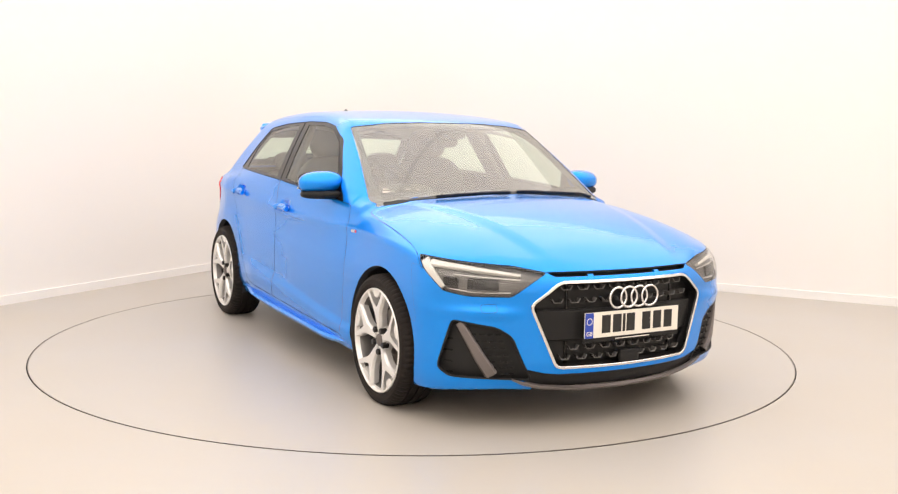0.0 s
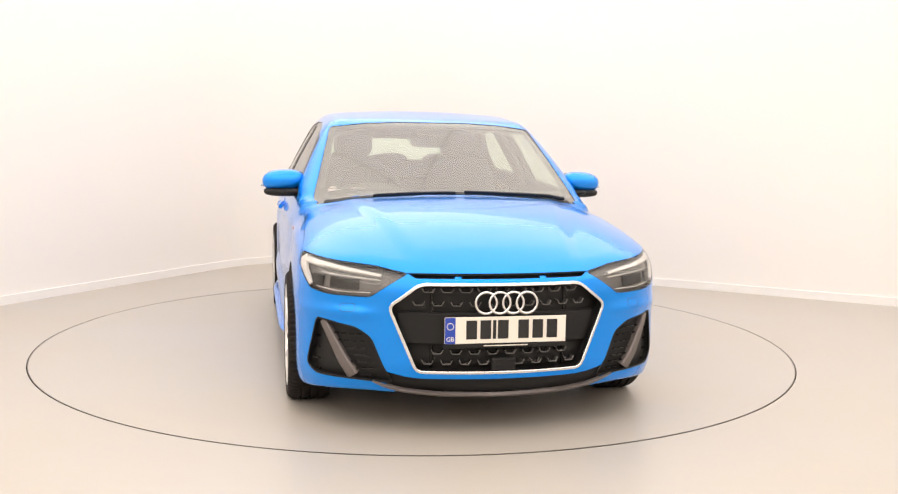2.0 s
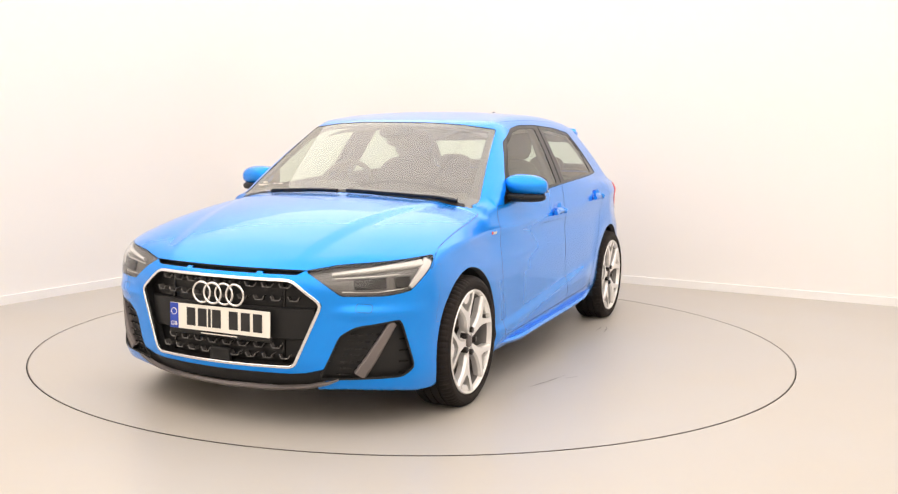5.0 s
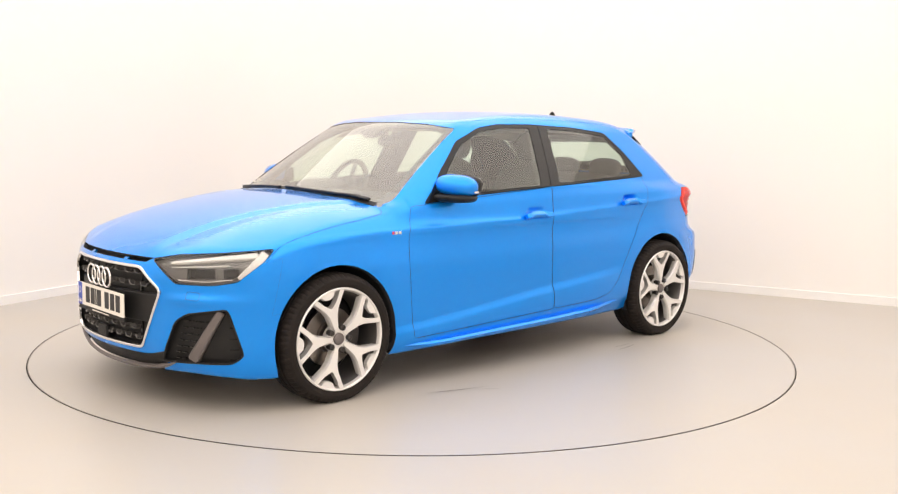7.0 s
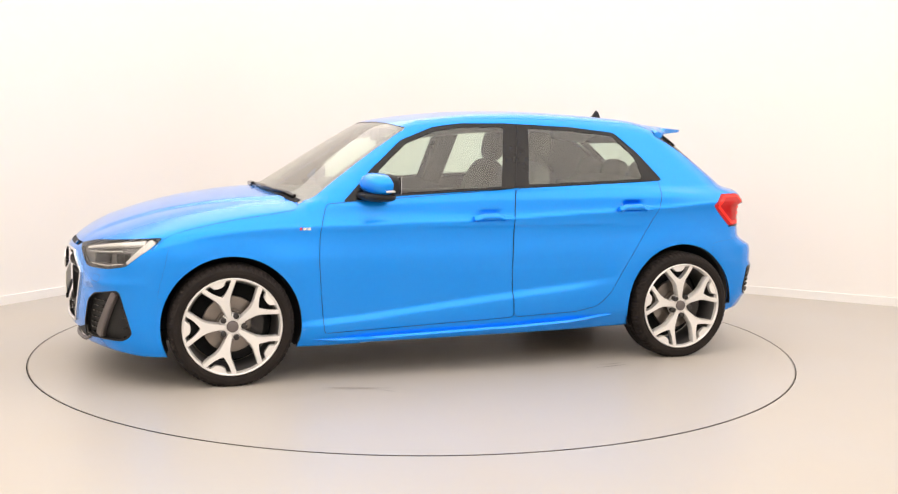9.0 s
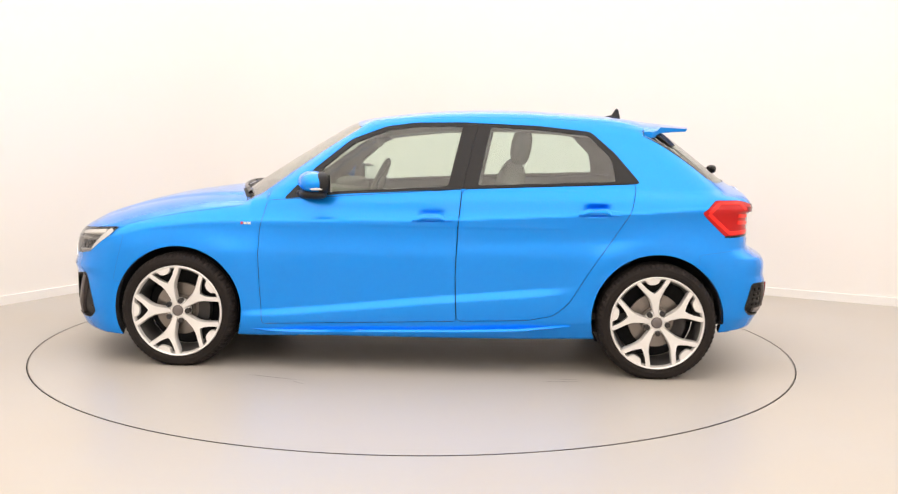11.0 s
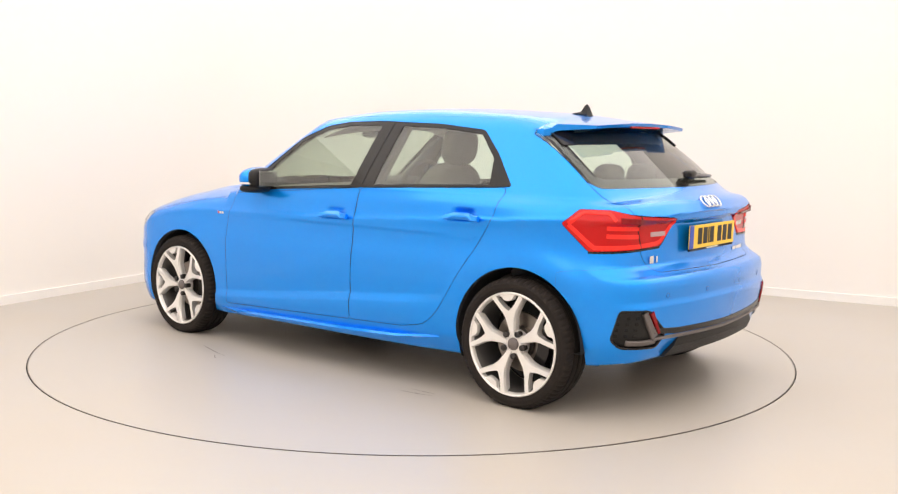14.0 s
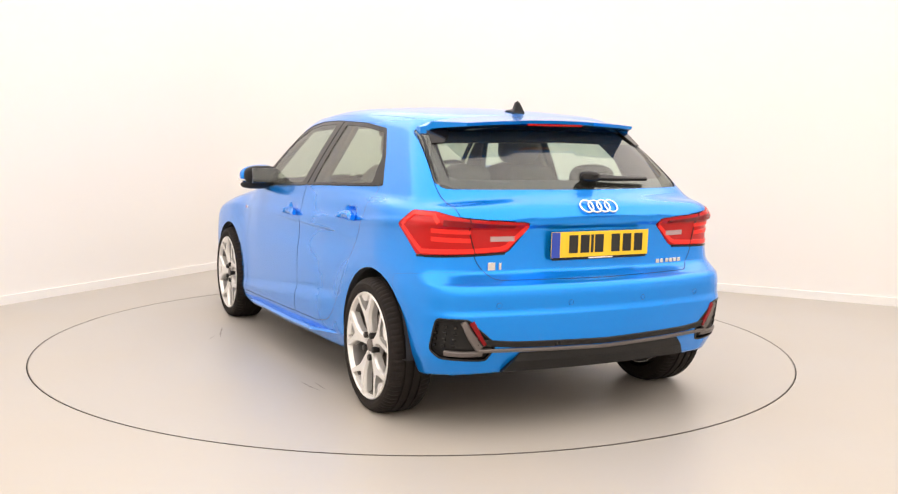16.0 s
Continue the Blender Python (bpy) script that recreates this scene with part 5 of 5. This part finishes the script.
# ---------------------------------------------------------------- flank
def flank_parts(sgn):
    flip = (lambda b: b) if sgn > 0 else flipped
    side = "left" if sgn > 0 else "right"
    # side skirt
    xs = np.linspace(0.88, -0.83, 40)
    bm = bmesh.new()
    rows = []
    for x in xs:
        zt, zb = np.interp(x, [-0.83, -0.6, 0.88], [0.272, 0.262, 0.222]), np.interp(x, [-0.83, -0.58, -0.24, 0.42, 0.72, 0.88], [0.268, 0.232, 0.212, 0.197, 0.188, 0.205])
        out = np.interp(x, [-0.83, -0.55, 0.6, 0.88], [0.842, 0.886, 0.882, 0.845])
        rows.append([bm.verts.new((x, y, z)) for y, z in ((0.79, zt), (out - 0.012, (zt + zb) / 2 + 0.010), (out, (zt + zb) / 2), (out - 0.010, zb + 0.003), (0.79, zb))])
    for a, b in zip(rows[:-1], rows[1:]):
        for k in range(5):
            bm.faces.new((a[k], b[k], b[(k + 1) % 5], a[(k + 1) % 5]))
    bm.faces.new(rows[0])
    bm.faces.new(rows[-1][::-1])
    bmesh.ops.recalc_face_normals(bm, faces=bm.faces)
    part("side_skirt", flip(bm), PAINT, CAR, "blue side skirt blade")
    # handles
    for d, x, z in (("front", -0.09, 0.820), ("rear", -0.962, 0.864)):
        c, n = on_side(along([(x + 0.105, z - 0.002), (x - 0.105, z + 0.003)], 14))
        c[:, 1] = np.maximum(c[:, 1], c[:, 1].max() - 0.004)
        tp = 0.62 + 0.38 * np.sin(np.linspace(0.25, math.pi - 0.25, 14))
        part("handle", flip(sweep(c, n, 0.036, 0.022, lift=0.008, taper=tp)), PAINT, DOORS[d, side], "blue bar handle over a scooped recess")
    # mirror
    sweepback = pose(0, 0, 0, 0, 0, 18)
    arm = blob(0.10, 0.17, 0.035, (0.59, 0.785, 0.950), 3.0)
    shell = blob(0.150, 0.232, 0.118, (0, 0, 0), 2.5, 32, 20)
    for v in shell.verts:
        t = min(1, max(0, v.co.x / 0.075))
        v.co.z *= 1 - 0.22 * t * t
        v.co.z += -0.006 * v.co.y / 0.116
    bmesh.ops.transform(shell, matrix=pose(0.545, 0.852, 1.008, 0, 0, 18), verts=shell.verts)
    m = part("door_mirror", flip(shell), PAINT, DOORS["front", side], "blue door mirror on a black foot", smooth=True)
    part("mirror_foot", flip(arm), PLASTIC, m, "black mirror foot", smooth=True)
    part("mirror_base", flip(blob(0.146, 0.222, 0.052, (0.545, 0.848, 0.946), 2.8, 28, 12, turn=sweepback)), PLASTIC, m, "black lower mirror shell", smooth=True)
    part("mirror_rim", flip(blob(0.085, 0.236, 0.118, (0.507, 0.839, 1.004), 3.0, 28, 14, turn=sweepback)), PLASTIC, m, "black mirror rim", smooth=True)
    part("mirror_glass", flip(box_bm(0.003, 0.186, 0.086, (0.4655, 0.8255, 1.004), 0.001, turn=sweepback)), MIRROR, m, "mirror glass")
    part("indicator", flip(blob(0.075, 0.012, 0.012, (0.502, 0.956, 0.978), 3.0, turn=pose(0, 0, 0, 0, 0, 30))), LAMP_WHITE, m, "slim clear indicator", smooth=True)
    # wing badge
    for x0, w, mat in ((0.935, 0.012, BADGE_RED), (0.9155, 0.018, CHROME), (0.894, 0.018, CHROME)):
        c, n = on_side([(x0, 0.782)])
        part("wing_badge", flip(box_bm(w, 0.004, 0.014, tuple(c[0]), 0.001)), mat, CAR)
    # seal along the window sill
    c, n = on_side(along([(0.60, 0.931), (0.39, 0.951), (-0.25, 0.989), (-1.165, 1.029)], 40))
    part("sill_seal", flip(sweep(c, n, 0.009, 0.006, lift=-0.002)), BLACK, CAR, "black sill seal")
    # roof joint
    c, n = on_top(along([(0.28, 0.555), (0.0, 0.572), (-0.4, 0.578), (-0.9, 0.565), (-1.25, 0.545)], 40))
    part("roof_joint", flip(sweep(c, n, 0.006, 0.002, lift=-0.001)), PAINT, CAR)
    # seam between the two doors' window covers
    c, n = on_side(along([(-0.243, 0.992), (-0.318, 1.33)], 12))
    part("pillar_joint", flip(sweep(c, n, 0.006, 0.003, lift=-0.004)), DARK, CAR)


for sgn in (1, -1):
    flank_parts(sgn)


# ---------------------------------------------------------------- roof aerial, wipers, screen stickers
def top_parts():
    bm = bmesh.new()
    prof = [(-1.035, 0.0), (-1.07, 0.014), (-1.10, 0.022), (-1.122, 0.052), (-1.132, 0.056), (-1.140, 0.050), (-1.148, 0.012), (-1.155, 0.0)]
    rows = []
    for k, (dy, g) in enumerate(((-1, 0.0), (0, 1.0), (1, 0.0))):
        rows.append([bm.verts.new((x, dy * (0.030 if z < 0.02 else 0.011), 1.378 + (x + 1.1) * 0.06 + z * (1.05 if dy else 1.18))) for x, z in prof])
    for a, b in zip(rows[:-1], rows[1:]):
        for i in range(len(prof) - 1):
            bm.faces.new((a[i], a[i + 1], b[i + 1], b[i]))
    bm.faces.new(rows[0])
    bm.faces.new(rows[-1][::-1])
    bmesh.ops.recalc_face_normals(bm, faces=bm.faces)
    part("roof_aerial", bm, PLASTIC, CAR, "black fin aerial", smooth=False)
    for pts in ([(1.055, 0.05), (1.045, 0.25), (1.0, 0.45), (0.93, 0.62)], [(1.04, -0.42), (1.055, -0.25), (1.065, 0.0)]):
        c, n = on_top(along(pts, 14))
        part("wiper", sweep(c, n, 0.022, 0.016, lift=0.006, taper=np.linspace(0.6, 1.0, 14)), BLACK, CAR, "black windscreen wiper")
    c, n = on_top(along([(0.925, 0.66), (0.99, 0.50), (1.025, 0.30), (1.042, 0.0), (1.025, -0.30), (0.99, -0.50), (0.925, -0.66)], 40))
    part("cowl", sweep(c, n, 0.034, 0.006, lift=-0.003), PLASTIC, CAR, "black cowl at the foot of the windscreen")
    for y, z, w, h in ((-0.60, 0.972, 0.07, 0.010), (-0.605, 0.985, 0.03, 0.010), (-0.50, 0.985, 0.03, 0.006), (-0.455, 0.985, 0.02, 0.006)):
        c, n = on_front([(y, z)])
        part("windscreen_sticker", box_bm(0.002, w, h, (c[0][0] - 0.004, y, z), 0.0, turn=None), PLATE_WHITE, CAR)


top_parts()


# ---------------------------------------------------------------- cabin
def cabin():
    bm = bmesh.new()
    ny, nx = 16, 24
    g = {}
    for i in range(nx + 1):
        for j in range(ny + 1):
            x, y = 0.30 - 1.62 * i / nx, -0.56 + 1.12 * j / ny
            z = float(curve(np.array(x), ROOF)) - 0.10 * y * y - 0.045 - 0.05 * (abs(y) / 0.56) ** 4
            g[i, j] = bm.verts.new((x, y, z))
    for i in range(nx):
        for j in range(ny):
            bm.faces.new((g[i, j], g[i + 1, j], g[i + 1, j + 1], g[i, j + 1]))
    part("roof_lining", bm, LINING, CAR, "pale roof lining", smooth=True)
    dash = blob(0.58, 1.28, 0.20, (0.67, 0, 0.845), 4.0, 28, 14)
    part("dashboard", dash, TRIM_IN, CAR, "dark dashboard", smooth=True)
    part("instrument_hood", blob(0.20, 0.36, 0.10, (0.52, -0.36, 0.945), 2.8), TRIM_IN, CAR, "hooded instrument panel", smooth=True)
    part("cabin_floor", box_bm(2.6, 1.36, 0.04, (-0.45, 0, 0.30), 0.01), TRIM_IN, CAR, "dark cabin carpet")
    for sgn in (1, -1):
        part("door_lining", box_bm(1.50, 0.05, 0.58, (-0.15, sgn * 0.735, 0.61), 0.015), TRIM_IN, CAR, "dark inner door lining")
    part("boot_wall", box_bm(0.03, 1.2, 0.62, (-1.62, 0, 0.66), 0.01), TRIM_IN, CAR, "dark boot trim")
    part("parcel_shelf", box_bm(0.46, 1.20, 0.03, (-1.36, 0, 0.955), 0.01), TRIM_IN, CAR, "dark parcel shelf")
    st = part("steering_wheel", torus(0.178, 0.016, 40, 10), TRIM_IN, CAR, "dark steering wheel", smooth=True, at=pose(0.36, -0.36, 0.935, 0, 66, 0))
    part("wheel_hub", blob(0.16, 0.12, 0.05, (0, 0, -0.02), 2.6), TRIM_IN, st, smooth=True)
    for a in (0, 180, 90):
        part("wheel_spoke", box_bm(0.12, 0.03, 0.015, (0.10, 0, -0.01), 0.004), TRIM_IN, st, at=pose(0, 0, 0, 0, 0, a + 90))
    for y in (0.36, -0.36):
        seat = part("front_seat", blob(0.52, 0.50, 0.18, (-0.12, y, 0.50), 3.5), CLOTH, CAR, "dark cloth front seat", smooth=True)
        part("seat_back", blob(0.17, 0.49, 0.66, (-0.44, y, 0.80), 3.2, 24, 18, turn=pose(0, 0, 0, 0, -17, 0)), CLOTH, seat, smooth=True)
        part("headrest", blob(0.11, 0.26, 0.20, (-0.56, y, 1.205), 2.8, turn=pose(0, 0, 0, 0, -10, 0)), CLOTH, seat, "dark headrest", smooth=True)
        for q in (0.06, -0.06):
            part("headrest_rod", box_bm(0.012, 0.012, 0.12, (-0.545, y + q, 1.10), 0.004), CHROME, seat)
    bench = part("rear_seat", blob(0.50, 1.30, 0.20, (-0.92, 0, 0.52), 4.0), CLOTH, CAR, "dark cloth rear bench", smooth=True)
    part("seat_back", blob(0.16, 1.28, 0.56, (-1.18, 0, 0.76), 4.0, 28, 16, turn=pose(0, 0, 0, 0, -20, 0)), CLOTH, bench, smooth=True)
    for y in (0.36, 0, -0.36):
        part("headrest", blob(0.10, 0.25, 0.13, (-1.275, y, 1.065), 2.8, turn=pose(0, 0, 0, 0, -15, 0)), CLOTH, bench, "dark headrest", smooth=True)
    part("interior_mirror", blob(0.035, 0.23, 0.065, (0.30, 0.0, 1.225), 3.0), TRIM_IN, CAR, "dark interior mirror", smooth=True)
    part("mirror_stem", box_bm(0.05, 0.03, 0.08, (0.345, 0, 1.270), 0.01), TRIM_IN, CAR)
    part("sensor_housing", blob(0.16, 0.20, 0.05, (0.40, 0, 1.293), 2.6, turn=pose(0, 0, 0, 0, 33, 0)), BLACK, CAR, "black sensor housing behind the windscreen", smooth=True)
    for sgn in (1, -1):
        part("pillar_lining", box_bm(0.13, 0.035, 0.44, (-0.29, sgn * 0.655, 1.14), 0.012, turn=pose(0, 0, 0, sgn * 27, -12, 0)), TRIM_IN, CAR)


cabin()


# ---------------------------------------------------------------- movement
def motions():
    """The turntable and the car on it turn together, slowly at first and then at a steady rate."""
    turn = [(0.0, -62.80), (0.5, -64.93), (1.0, -68.83), (1.5, -74.09), (2.0, -80.24), (2.5, -85.96), (3.0, -92.10), (3.5, -97.84), (4.0, -103.96), (4.5, -109.65), (5.0, -115.75), (5.2, -118.06), (7.3, -142.87), (7.5, -145.16), (8.0, -151.25), (8.5, -156.99), (9.0, -162.92), (9.2, -165.35), (11.3, -188.38), (11.5, -190.82), (12.0, -196.83), (12.5, -202.61), (13.0, -208.80), (13.5, -214.62), (14.0, -220.84), (14.5, -226.61), (15.0, -232.79), (15.5, -238.69), (16.0, -244.91)]
    off = Vector((-0.059, 0.0185, 0))
    car_rows, table_rows = [], []
    for t, a in turn:
        m = pose(0, 0, 0, 0, 0, a)
        table_rows.append((t, m))
        car_rows.append((t, m @ Matrix.Translation(off)))
    walk(TABLE, table_rows)
    walk(CAR, car_rows)


motions()
